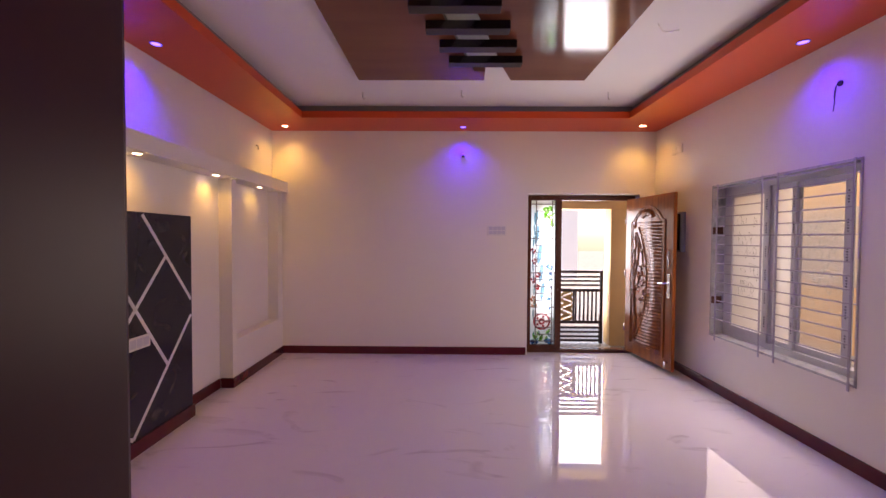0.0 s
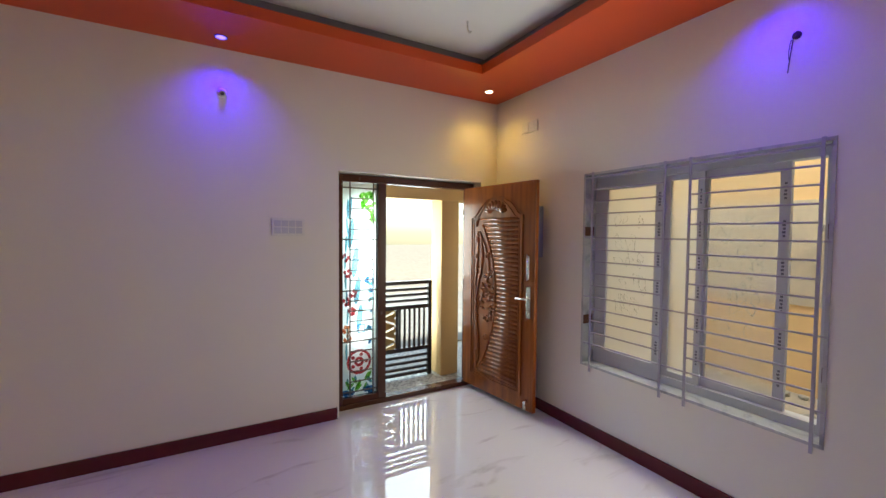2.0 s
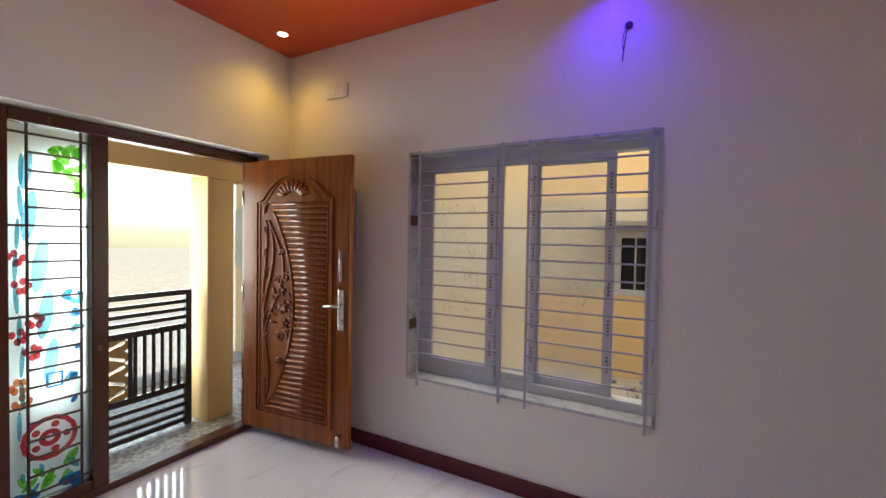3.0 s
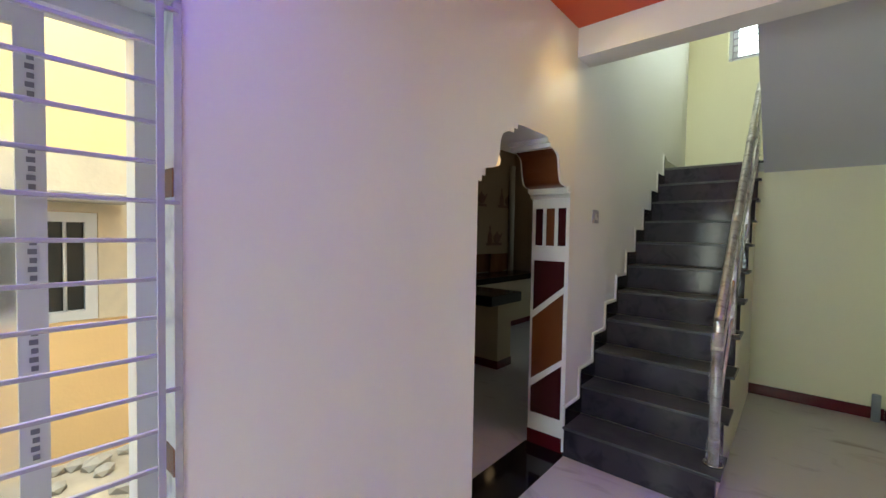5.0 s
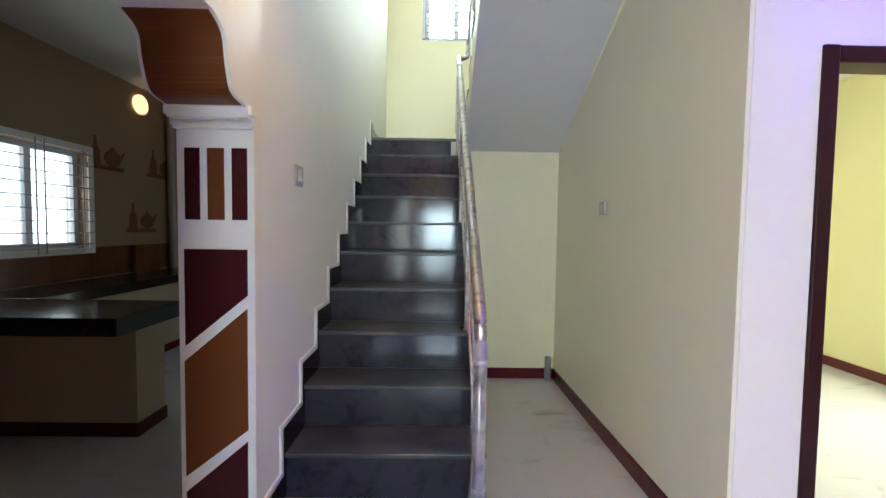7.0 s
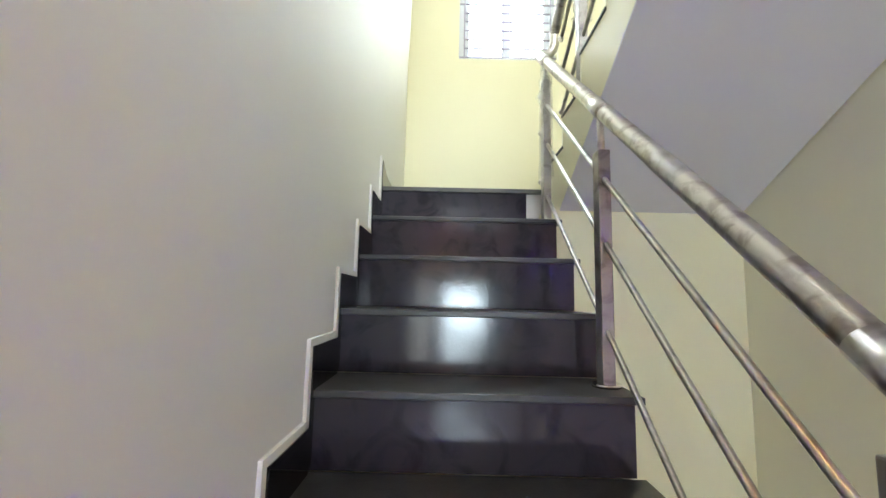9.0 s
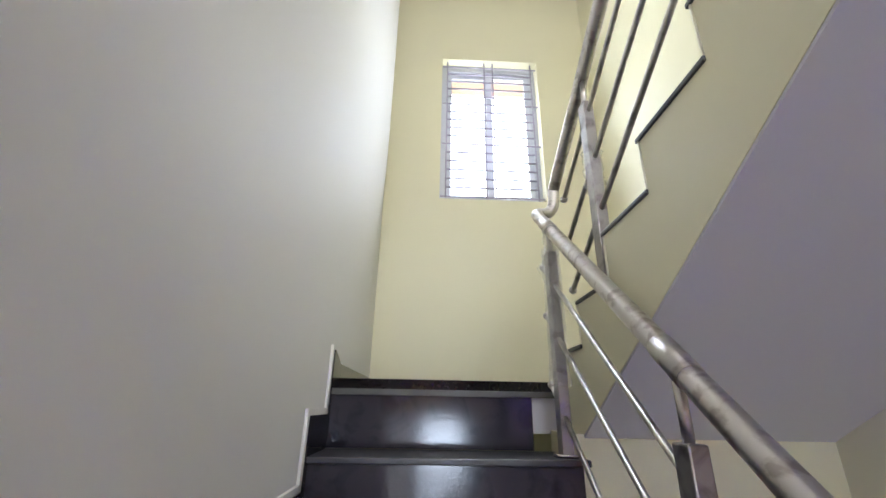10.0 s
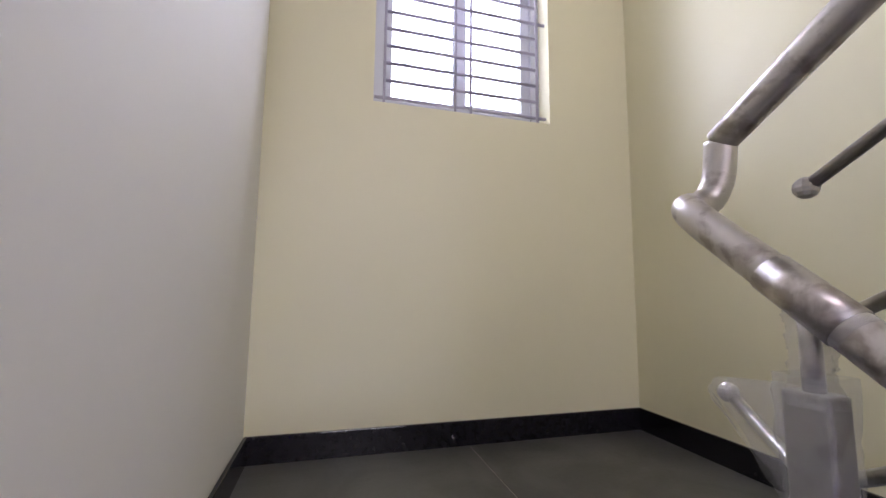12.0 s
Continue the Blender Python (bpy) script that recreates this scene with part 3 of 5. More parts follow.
# film stretched from the end of the top rod to the last post
_zt = R * 10 + 0.69
for side in (-1, 1):
    bm, g = bm_new(), {}
    for i in range(11):
        for j in range(11):
            u, v = i / 10, j / 10
            y = -2.372 + 0.10 * u
            z = (_zt + 0.02 - 0.04 * v) * (1 - u) + (_zt + 0.03 - 0.17 * v) * u
            x = RX + side * (0.004 + 0.020 * math.sin(math.pi * v)) + 0.010 * noise.noise(Vector((u * 6, v * 6, side * 3)))
            g[i, j] = bm.verts.new((x, y, z))
    for i in range(10):
        for j in range(10):
            bm.faces.new((g[i, j], g[i + 1, j], g[i + 1, j + 1], g[i, j + 1])).smooth = True
    part("plastic_film", bm, FILM, railing, "crumpled clear plastic film")

# railing of the upper flight
RX2 = -0.930


def rail2_z(y):
    return 3.155 + 0.575 * (y + 2.425)


railing2 = thing("upper_railing", (RX2, -1.9, LANDZ), "film-wrapped stainless steel railing on the upper flight", "railing")
part("handrail", tube([(RX2, -2.425 + 0.0625 * k, rail2_z(-2.425 + 0.0625 * k)) for k in range(31)], 0.0255, 16), STEEL, railing2, "round brushed steel handrail")
for y, z in ((-1.99, LANDZ + R2 * 2), (-1.18, LANDZ + R2 * 5)):
    p = part("post", box((RX2 - 0.019, y - 0.026, z), (RX2 + 0.019, y + 0.026, z + 0.705), 0.004), STEELPOST, railing2, "square steel post wrapped in clear film")
    part("pin", tube([(RX2, y, z + 0.70), (RX2, y, rail2_z(y) - 0.015)], 0.011, 10), STEELDARK, p)
    part("base_plate", tube([(RX2, y, z), (RX2, y, z + 0.010)], 0.042, 16), CHROME, p)
    film(RX2, y, z + 0.34, z + 0.50, 0.031, p, 8)
for h in (0.186, 0.385, 0.585):
    y0 = -2.30
    r = part("rod", tube([(RX2, y0, rail2_z(y0) - h), (RX2, -0.60, rail2_z(-0.60) - h)], 0.0095, 8), STEELDARK, railing2)
    e = bm_new()
    bmesh.ops.create_uvsphere(e, u_segments=10, v_segments=8, radius=0.016, matrix=Matrix.Translation((RX2, y0, rail2_z(y0) - h)))
    part("end_ball", e, STEELDARK, r)

# stair window
win_s = thing("window_2", (-0.848, BACKY, 3.70), "tall white sliding window with thin steel bars over the landing", "window")
tagged(win_s, kind="structure")


def ring(axis, a, b, u0, u1, v0, v1, w):
    return slab_with_holes(axis, a, b, u0, u1, v0, v1, [(u0 + w, u1 - w, v0 + w, v1 - w)])


part("window_frame", ring("y", BACKY - 0.17, BACKY - 0.10, -1.268, -0.428, 3.70, 5.10, 0.045), UPVC, win_s)
for x0, x1, yy in ((-1.225, -0.83, -0.135), (-0.87, -0.47, -0.155)):
    s = part("sash", ring("y", BACKY + yy - 0.015, BACKY + yy + 0.018, x0, x1, 3.745, 5.055, 0.05), UPVC, win_s)
    g = part("pane", box((x0 + 0.05, BACKY + yy - 0.003, 3.795), (x1 - 0.05, BACKY + yy + 0.003, 5.005)), PANE, s)
    g.visible_shadow = False
for i in range(17):
    z = 3.735 + i * 0.0815
    wide = i in (0, 6, 11, 16)
    part("bar", tube([(-1.262 if wide else -1.21, BACKY - 0.03, z), (-0.434 if wide else -0.47, BACKY - 0.03, z)], 0.0078, 6), GRILLE, win_s)
for x in (-1.215, -0.875, -0.80, -0.475):
    part("bar", tube([(x, BACKY - 0.026, 3.71), (x, BACKY - 0.026, 5.09)], 0.0065, 6), GRILLE, win_s)
structure("window_hood", box((-1.75, -4.12, 5.13), (0.1, BACKY - 0.231, 5.21), 0.004), HOOD, "orange painted concrete hood over the stair window")

# ---------- skirtings ----------
structure("baseboard_north", box((LOWX, NY - 0.016, 0.0), (-1.63, NY, 0.098), 0.003), MAROON, "polished maroon stone skirting")
structure("baseboard_north_corner", box((-0.17, NY - 0.016, 0.0), (-0.016, NY, 0.098), 0.003), MAROON, "polished maroon stone skirting")
structure("baseboard_east", box((-0.016, 1.125, 0.0), (0.0, NY, 0.098), 0.003), MAROON, "polished maroon stone skirting")
structure("baseboard_west", box((LOWX, 3.70, 0.0), (LOWX + 0.016, NY - 0.016, 0.098), 0.003), MAROON, "polished maroon stone skirting")
structure("baseboard_west_return", box((WX + 0.016, 3.684, 0.0), (LOWX + 0.016, 3.70, 0.098), 0.003), MAROON, "polished maroon stone skirting")
structure("baseboard_niche", box((WX, 3.066, 0.0), (WX + 0.016, 3.684, 0.098), 0.003), MAROON, "polished maroon stone skirting")
structure("baseboard_west_low", box((WX, 0.02, 0.0), (WX + 0.016, 1.38, 0.098), 0.003), MAROON, "polished maroon stone skirting")
structure("baseboard_south", box((WX + 0.016, 0.0, 0.0), (-2.96, 0.016, 0.098), 0.003), MAROON, "polished maroon stone skirting")
structure("baseboard_passage", prism([(PASSX, -2.234), (PASSX + 0.016, -2.234), (-1.795, -0.002), (-1.811, -0.002)], "z", 0.0, 0.098), MAROON, "polished maroon stone skirting")
structure("baseboard_understair", box((PASSX + 0.016, -2.25, 0.0), (SX + 0.025, -2.234, 0.098), 0.003), MAROON, "polished maroon stone skirting")

# ---------- entrance ----------
FY = 5.06
frame_d = thing("door_1", (-0.9, FY, 0.0), "dark wooden entrance frame with a painted glass sidelight", "door frame")
tagged(frame_d, kind="structure")
part("threshold", box((-1.612, FY - 0.004, 0.0), (-0.192, FY + 0.10, 0.045), 0.004), ENTRYWOOD, frame_d)
for x0, x1 in ((-1.612, -1.545), (-1.222, -1.145), (-0.262, -0.192)):
    part("jamb", box((x0, FY, 0.045), (x1, FY + 0.09, 2.07), 0.006), ENTRYWOOD, frame_d)
part("head", box((-1.545, FY - 0.002, 2.005), (-0.262, FY + 0.088, 2.07), 0.006), ENTRYWOOD, frame_d)
part("sidelight_sill", box((-1.545, FY + 0.002, 0.045), (-1.222, FY + 0.086, 0.10), 0.005), ENTRYWOOD, frame_d)
sg = part("sidelight_pane", box((-1.545, FY + 0.05, 0.10), (-1.222, FY + 0.056, 2.005)), FROSTW, frame_d, "frosted sidelight with painted flowers")
sg.visible_shadow = False
for i in range(21):
    z = 0.145 + i * 0.0905
    full = i in (0, 5, 10, 15, 20)
    part("bar", tube([(-1.545 if full else -1.475, FY + 0.02, z), (-1.222 if full else -1.26, FY + 0.02, z)], 0.0065, 6), GRILLEDARK, frame_d)
for x in (-1.475, -1.262):
    part("bar", tube([(x, FY + 0.024, 0.10), (x, FY + 0.024, 2.005)], 0.0065, 6), GRILLEDARK, frame_d)


def disc(cx, cz, r, y, mat, sx=1.0, n=14, turn=0.0, inner=0.0):
    outer = [(cx + r * sx * math.cos(2 * math.pi * k / n) * math.cos(turn) - r * math.sin(2 * math.pi * k / n) * math.sin(turn),
              cz + r * sx * math.cos(2 * math.pi * k / n) * math.sin(turn) + r * math.sin(2 * math.pi * k / n) * math.cos(turn)) for k in range(n)]
    bm = bm_new()
    if not inner:
        add_prism(bm, outer, "y", y, y - 0.0015)
    else:
        for k in range(n):
            a, b = outer[k], outer[(k + 1) % n]
            c = [(cx + (p[0] - cx) * inner, cz + (p[1] - cz) * inner) for p in (a, b)]
            add_prism(bm, [a, b, c[1], c[0]], "y", y, y - 0.0015)
    return part("painted_motif", bm, mat, sg)


PY = FY + 0.0485
for cx, cz, w in ((-1.47, 1.78, 0.10), (-1.46, 1.55, 0.13), (-1.42, 1.30, 0.14), (-1.40, 1.05, 0.13), (-1.38, 0.80, 0.12)):
    disc(cx, cz, w, PY + 0.0005, SKYWASH, sx=0.22, turn=-0.12)
disc(-1.385, 0.40, 0.115, PY, RED, inner=0.80)
disc(-1.385, 0.40, 0.045, PY, RED, inner=0.4)
for k in range(5):
    a = k * 1.257
    disc(-1.385 + 0.068 * math.cos(a), 0.40 + 0.068 * math.sin(a), 0.017, PY, RED)
rng = random.Random(4)
for k in range(16):
    disc(-1.50 + rng.random() * 0.23, 0.14 + rng.random() * 0.15, 0.02 + rng.random() * 0.025, PY, GREEN if k % 3 else TEAL, sx=0.35, turn=rng.uniform(-0.9, 0.9))
for k in range(8):
    disc(-1.52 + rng.random() * 0.27, 0.115 + rng.random() * 0.03, 0.022, PY, BLUE, sx=1.4)
for cx, cz in ((-1.49, 0.62), (-1.50, 0.70), (-1.45, 0.86), (-1.50, 0.95), (-1.44, 1.02), (-1.49, 1.20), (-1.51, 1.34)):
    for k in range(5):
        a = k * 1.257 + rng.random()
        disc(cx + 0.027 * math.cos(a), cz + 0.024 * math.sin(a), 0.020, PY, SALMON if cz < 0.75 else RED, n=8, sx=0.7)
for k in range(14):
    disc(-1.32 + rng.random() * 0.07, 0.55 + rng.random() * 0.62, 0.018 + 0.012 * rng.random(), PY, BLUE if k % 2 else TEAL, n=8, sx=0.6, turn=rng.uniform(-1, 1))
for k in range(18):
    disc(-1.36 + rng.random() * 0.12, 1.66 + rng.random() * 0.26, 0.036, PY, GREEN, n=8, sx=0.5, turn=rng.uniform(-1, 1))
for k in range(9):
    disc(-1.50 + 0.012 * math.sin(k), 0.50 + k * 0.16, 0.08, PY, TEAL, n=10, sx=0.12, turn=0.06 * math.sin(k * 2.0))
part("painted_motif", slab_with_holes("y", PY - 0.0015, PY, -1.40, -1.33, 0.66, 0.74, [(-1.39, -1.34, 0.67, 0.73)]), BLUE, sg)

# carved leaf, hinged on the frame's inner corner
LW, LH = 0.945, 1.965
leaf = thing("entrance_door", (-0.262, FY + 0.012, 0.050), "carved varnished teak door standing wide open", "door", turn=math.degrees(math.atan2(4.165 - FY - 0.012, -0.165 + 0.262)))
# in the leaf's axes: x from hinge to free edge, y its thickness (the carved face towards the room is at y = -0.04), z up
CF = -0.040
part("slab", add_box(bm_new(), (0.0, CF, 0.0), (LW, 0.0, LH), 0.004), DOORWOOD, leaf, local=True)


def leaf_outline(inset):
    x0, x1, z0, z1 = 0.115 + inset, LW - 0.135 - inset, 0.115 + inset, 1.68 - inset * 0.6
    top = [(x1, z1), (x1 - 0.05, z1 + 0.015), (x1 - 0.13, z1 + 0.10), ((x0 + x1) / 2 + 0.09, z1 + 0.165), ((x0 + x1) / 2, z1 + 0.18), ((x0 + x1) / 2 - 0.09, z1 + 0.165), (x0 + 0.13, z1 + 0.10), (x0 + 0.05, z1 + 0.015), (x0, z1)]
    top = [(p.x, p.y) for p in smooth_line([(a, b, 0) for a, b in top], 5)]
    return [(x0, z0), (x1, z0)] + top


def strip(outer, inner, y0, y1):
    bm = bm_new()
    n = len(outer)
    for i in range(n):
        j = (i + 1) % n
        add_prism(bm, [outer[i], outer[j], inner[j], inner[i]], "y", y0, y1)
    return bm


part("moulding", strip(leaf_outline(0.0), leaf_outline(0.026), CF, CF - 0.013), DOORWOOD, leaf, local=True)
part("moulding", strip(leaf_outline(0.040), leaf_outline(0.050), CF, CF - 0.008), DOORWOOD, leaf, local=True)
# horizontal reeds on the lock side of the sweeping curve
IX0, IX1, IZ0 = 0.172, LW - 0.192, 0.175


def sweep(z):
    t = (z - IZ0) / 1.50
    return IX0 + 0.02 + 0.30 * math.sin(max(0.0, min(1.0, 1.0 - t * 0.98)) * 1.0 * math.pi) ** 0.7 * 0.95 if t < 1 else IX0 + 0.02


for i in range(38):
    z = IZ0 + 0.012 + i * 0.0395
    if z > 1.66:
        break
    part("reed", add_tube(bm_new(), [(sweep(z) + 0.02, CF - 0.002, z), (IX1, CF - 0.002, z)], 0.0125, 8), DOORWOOD, leaf, local=True)
part("carved_stem", add_tube(bm_new(), smooth_line([(max(IX0, sweep(IZ0 + 0.02 + k * 0.1)), CF - 0.004, IZ0 + 0.02 + k * 0.1) for k in range(15)], 3), 0.011, 8), DOORWOOD, leaf, local=True)
# flowing stems that part from one root and meet again above
for share, rad in ((0.80, 0.009), (0.52, 0.011), (0.28, 0.009)):
    pts = []
    for k in range(15):
        z, t = IZ0 + 0.03 + k * 0.095, k / 14
        wide = max(0.0, sweep(z) - IX0 - 0.02)
        pts.append((IX0 + 0.012 + wide * share * (0.55 + 0.45 * math.sin(t * math.pi * 2.2 + share * 3)), CF - 0.004, z))
    part("carved_stem", add_tube(bm_new(), smooth_line(pts, 4), rad, 8), DOORWOOD, leaf, local=True)


def petal(cx, cz, length, width, angle, lift=0.019):
    bm = bm_new()
    bmesh.ops.create_uvsphere(bm, u_segments=8, v_segments=6, radius=1.0, matrix=Matrix.Translation((cx, CF - 0.002, cz)) @ Matrix.Rotation(-angle, 4, "Y") @ Matrix.Translation((length / 2, 0, 0)) @ Matrix.Diagonal((length / 2, lift, width / 2, 1)))
    for f in bm.faces:
        f.smooth = True
    return part("carving", bm, DOORWOOD, leaf, local=True)


def rosette(cx, cz, r, n=6):
    for k in range(n):
        petal(cx, cz, r, r * 0.62, 2 * math.pi * k / n + 0.3)
    petal(cx - r * 0.25, cz, r * 0.5, r * 0.5, 0, 0.018)


def scroll(cx, cz, r, way, turns=1.6, rad=0.008):
    """A carved spiral."""
    pts = [(cx + way * r * (1 - 0.78 * k / 22) * math.cos(2 * math.pi * turns * k / 22), CF - 0.004, cz + r * (1 - 0.78 * k / 22) * math.sin(2 * math.pi * turns * k / 22)) for k in range(23)]
    part("carving", add_tube(bm_new(), pts, rad, 7), DOORWOOD, leaf, local=True)


for cz, r in ((1.30, 0.036), (0.52, 0.036)):
    scroll(sweep(cz) - 0.06, cz, r, 1)
    petal(sweep(cz) - 0.06 - r * 0.2, cz, r * 0.4, r * 0.4, 0, 0.016)
mid = sweep(0.92) - 0.095
rosette(mid, 0.92, 0.055)
rosette(mid + 0.025, 0.80, 0.040, 5)
rosette(mid - 0.010, 1.03, 0.040, 5)
for cz, way in ((1.10, -1), (1.13, 1), (0.72, 1), (0.70, -1)):
    scroll(mid + 0.03 * way, cz, 0.040, way, 1.2, 0.009)
for k in range(5):
    petal(mid + 0.045, 1.02 - k * 0.055, 0.075, 0.020, -0.7 + 0.15 * k)
    petal(mid - 0.055, 1.00 - k * 0.050, 0.065, 0.018, 2.2 + 0.2 * k)
for k in range(9):
    z = 0.34 + k * 0.155
    petal(IX0 + 0.03 + 0.02 * (k % 2), z, 0.07, 0.024, 1.25 + 0.5 * (k % 2))
    petal(IX0 + 0.05, z + 0.07, 0.022, 0.022, 0.0, 0.014)
for k in range(9):
    a = math.pi * k / 8
    petal((IX0 + IX1) / 2 + 0.05 * math.cos(a), 1.715 + 0.01 * math.sin(a), 0.10, 0.040, a * 0.9 + 0.15)
# furniture of the lock side
lock = part("lock_plate", add_box(bm_new(), (LW - 0.088, CF - 0.008, 0.80), (LW - 0.038, CF, 1.07), 0.006), CHROME, leaf, "brushed steel lock plate", local=True)
part("lever", add_tube(bm_new(), [(LW - 0.063, CF - 0.008, 0.965), (LW - 0.063, CF - 0.045, 0.965), (LW - 0.075, CF - 0.05, 0.965), (LW - 0.17, CF - 0.05, 0.96)], 0.010, 10), CHROME, lock, local=True)
part("knob", add_tube(bm_new(), [(LW - 0.063, CF - 0.008, 0.86), (LW - 0.063, CF - 0.02, 0.86)], 0.014, 12), CHROME, lock, local=True)
bolt = part("tower_bolt", add_box(bm_new(), (LW - 0.085, CF - 0.006, 1.13), (LW - 0.062, CF, 1.33), 0.003), CHROME, leaf, "chrome tower bolt", local=True)
part("bolt_rod", add_tube(bm_new(), [(LW - 0.0735, CF - 0.013, 1.12), (LW - 0.0735, CF - 0.013, 1.345)], 0.006, 8), CHROME, bolt, local=True)
part("door_stop", add_tube(bm_new(), [(LW - 0.07, CF, 0.09), (LW - 0.07, CF - 0.03, 0.085), (LW - 0.055, CF - 0.045, 0.03)], [0.014, 0.012, 0.014], 10), CHROME, leaf, "chrome door stop", local=True)
for z in (0.25, 0.95, 1.65):
    part("hinge", add_tube(bm_new(), [(-0.006, CF - 0.004, z), (-0.006, CF - 0.004, z + 0.10)], 0.007, 8), CHROME, leaf, local=True)

# porch
structure("porch_floor", box((-3.4, NY + 0.23, -0.32), (3.4, 6.5, -0.005)), PORCH, "speckled grey granite porch floor")
structure("porch_beam", box((-3.4, 5.43, 1.92), (0.6, 5.67, 2.75)), OCHRE, "ochre painted porch beam")
structure("porch_roof", box((-3.4, NY + 0.23, 2.75), (0.6, 5.9, 2.9)), OCHRE, "ochre painted porch roof")
structure("porch_pillar", box((-0.355, 5.43, -0.005), (-0.135, 5.67, 1.92), 0.008), OCHRE, "ochre painted porch pillar")
gate = thing("porch_gate", (-0.85, 5.55, 0.0), "dark metal gate with gold leaf ornament beside the pillar", "gate")
GX0, GX1, GZ0, GZ1 = -1.42, -0.415, 0.02, 1.05
GY = 5.55
for x in (GX0, GX1 - 0.045):
    part("stile", box((x, GY - 0.02, GZ0 - 0.02), (x + 0.045, GY + 0.02, GZ1), 0.004), GATE, gate)
for z, h in ((1.01, 0.04), (0.945, 0.030), (0.885, 0.030), (0.825, 0.030), (0.745, 0.045), (0.285, 0.045), (0.215, 0.030), (0.15, 0.030), (0.085, 0.030), (0.025, 0.035)):
    part("slat", box((GX0 + 0.045, GY - 0.012, z), (GX1 - 0.045, GY + 0.012, z + h), 0.003), GATE, gate)
for i in range(6):
    x = GX1 - 0.092 - i * 0.058
    part("bar", box((x - 0.013, GY - 0.010, 0.33), (x + 0.013, GY + 0.010, 0.745), 0.003), GATE, gate)
for x in (-0.828, -1.165):
    part("stile", box((x - 0.014, GY - 0.011, 0.33), (x + 0.014, GY + 0.011, 0.745), 0.003), GATE, gate)


def pierced_leaf(bm, x0, x1, z0, z1, tilt):
    """One cell of a plate with a leaf-shaped hole."""
    n, cx, cz = 20, (x0 + x1) / 2, (z0 + z1) / 2
    hw, hh = (x1 - x0) / 2, (z1 - z0) / 2
    outer, inner = [], []
    for k in range(n):
        a = 2 * math.pi * k / n
        c, d = math.cos(a), math.sin(a)
        q = min(hw / max(abs(c), 1e-6), hh / max(abs(d), 1e-6))
        outer.append((cx + q * c, cz + q * d))
        u, v = 0.84 * hw * c, 0.36 * hh * d * (1 - 0.45 * c * c) + 0.30 * hh * math.sin(3 * a) * 0.5
        inner.append((cx + u * math.cos(tilt) - v * math.sin(tilt), cz + u * math.sin(tilt) + v * math.cos(tilt)))
    for k in range(n):
        j = (k + 1) % n
        add_prism(bm, [outer[k], outer[j], inner[j], inner[k]], "y", GY - 0.004, GY + 0.004)


bm = bm_new()
for i in range(5):
    for j in range(2):
        pierced_leaf(bm, -1.151 + 0.155 * j, -0.997 + 0.155 * j, 0.330 + 0.083 * i, 0.413 + 0.083 * i, 0.35 if (i + j) % 2 else -0.35)
part("ornament", bm, GOLD, gate, "gold painted plate pierced with leaves")

# ---------- hall window ----------
WY0, WY1, WZ0, WZ1 = 2.33, 3.808, 0.542, 2.035
win_e = thing("window_1", (0.1, 3.07, WZ0), "white sliding window with patterned frosted panes and steel bars", "window")
tagged(win_e, kind="structure")
for nm, lo, hi in (("reveal_sill", (-0.004, WY0, WZ0), (0.23, WY1, WZ0 + 0.018)), ("reveal_head", (-0.004, WY0, WZ1 - 0.018), (0.23, WY1, WZ1)),
                   ("reveal_side", (-0.004, WY0, WZ0 + 0.018), (0.23, WY0 + 0.018, WZ1 - 0.018)), ("reveal_side", (-0.004, WY1 - 0.018, WZ0 + 0.018), (0.23, WY1, WZ1 - 0.018))):
    part(nm, box(lo, hi, 0.002), MARBLEGREY, win_e, "grey veined marble lining")
for y0, y1 in ((WY0 + 0.018, WY0 + 0.021), (WY1 - 0.021, WY1 - 0.018)):
    for z in (0.90, 1.59):
        part("inlay", box((0.0, y0, z - 0.035), (0.10, y1, z + 0.035)), BROWNTILE, win_e, "brown stone inlay")
FXW = 0.12
part("window_frame", ring("x", FXW, FXW + 0.085, WY0 + 0.018, WY1 - 0.018, WZ0 + 0.018, WZ1 - 0.018, 0.05), UPVC, win_e, "white plastic window frame with printed film")
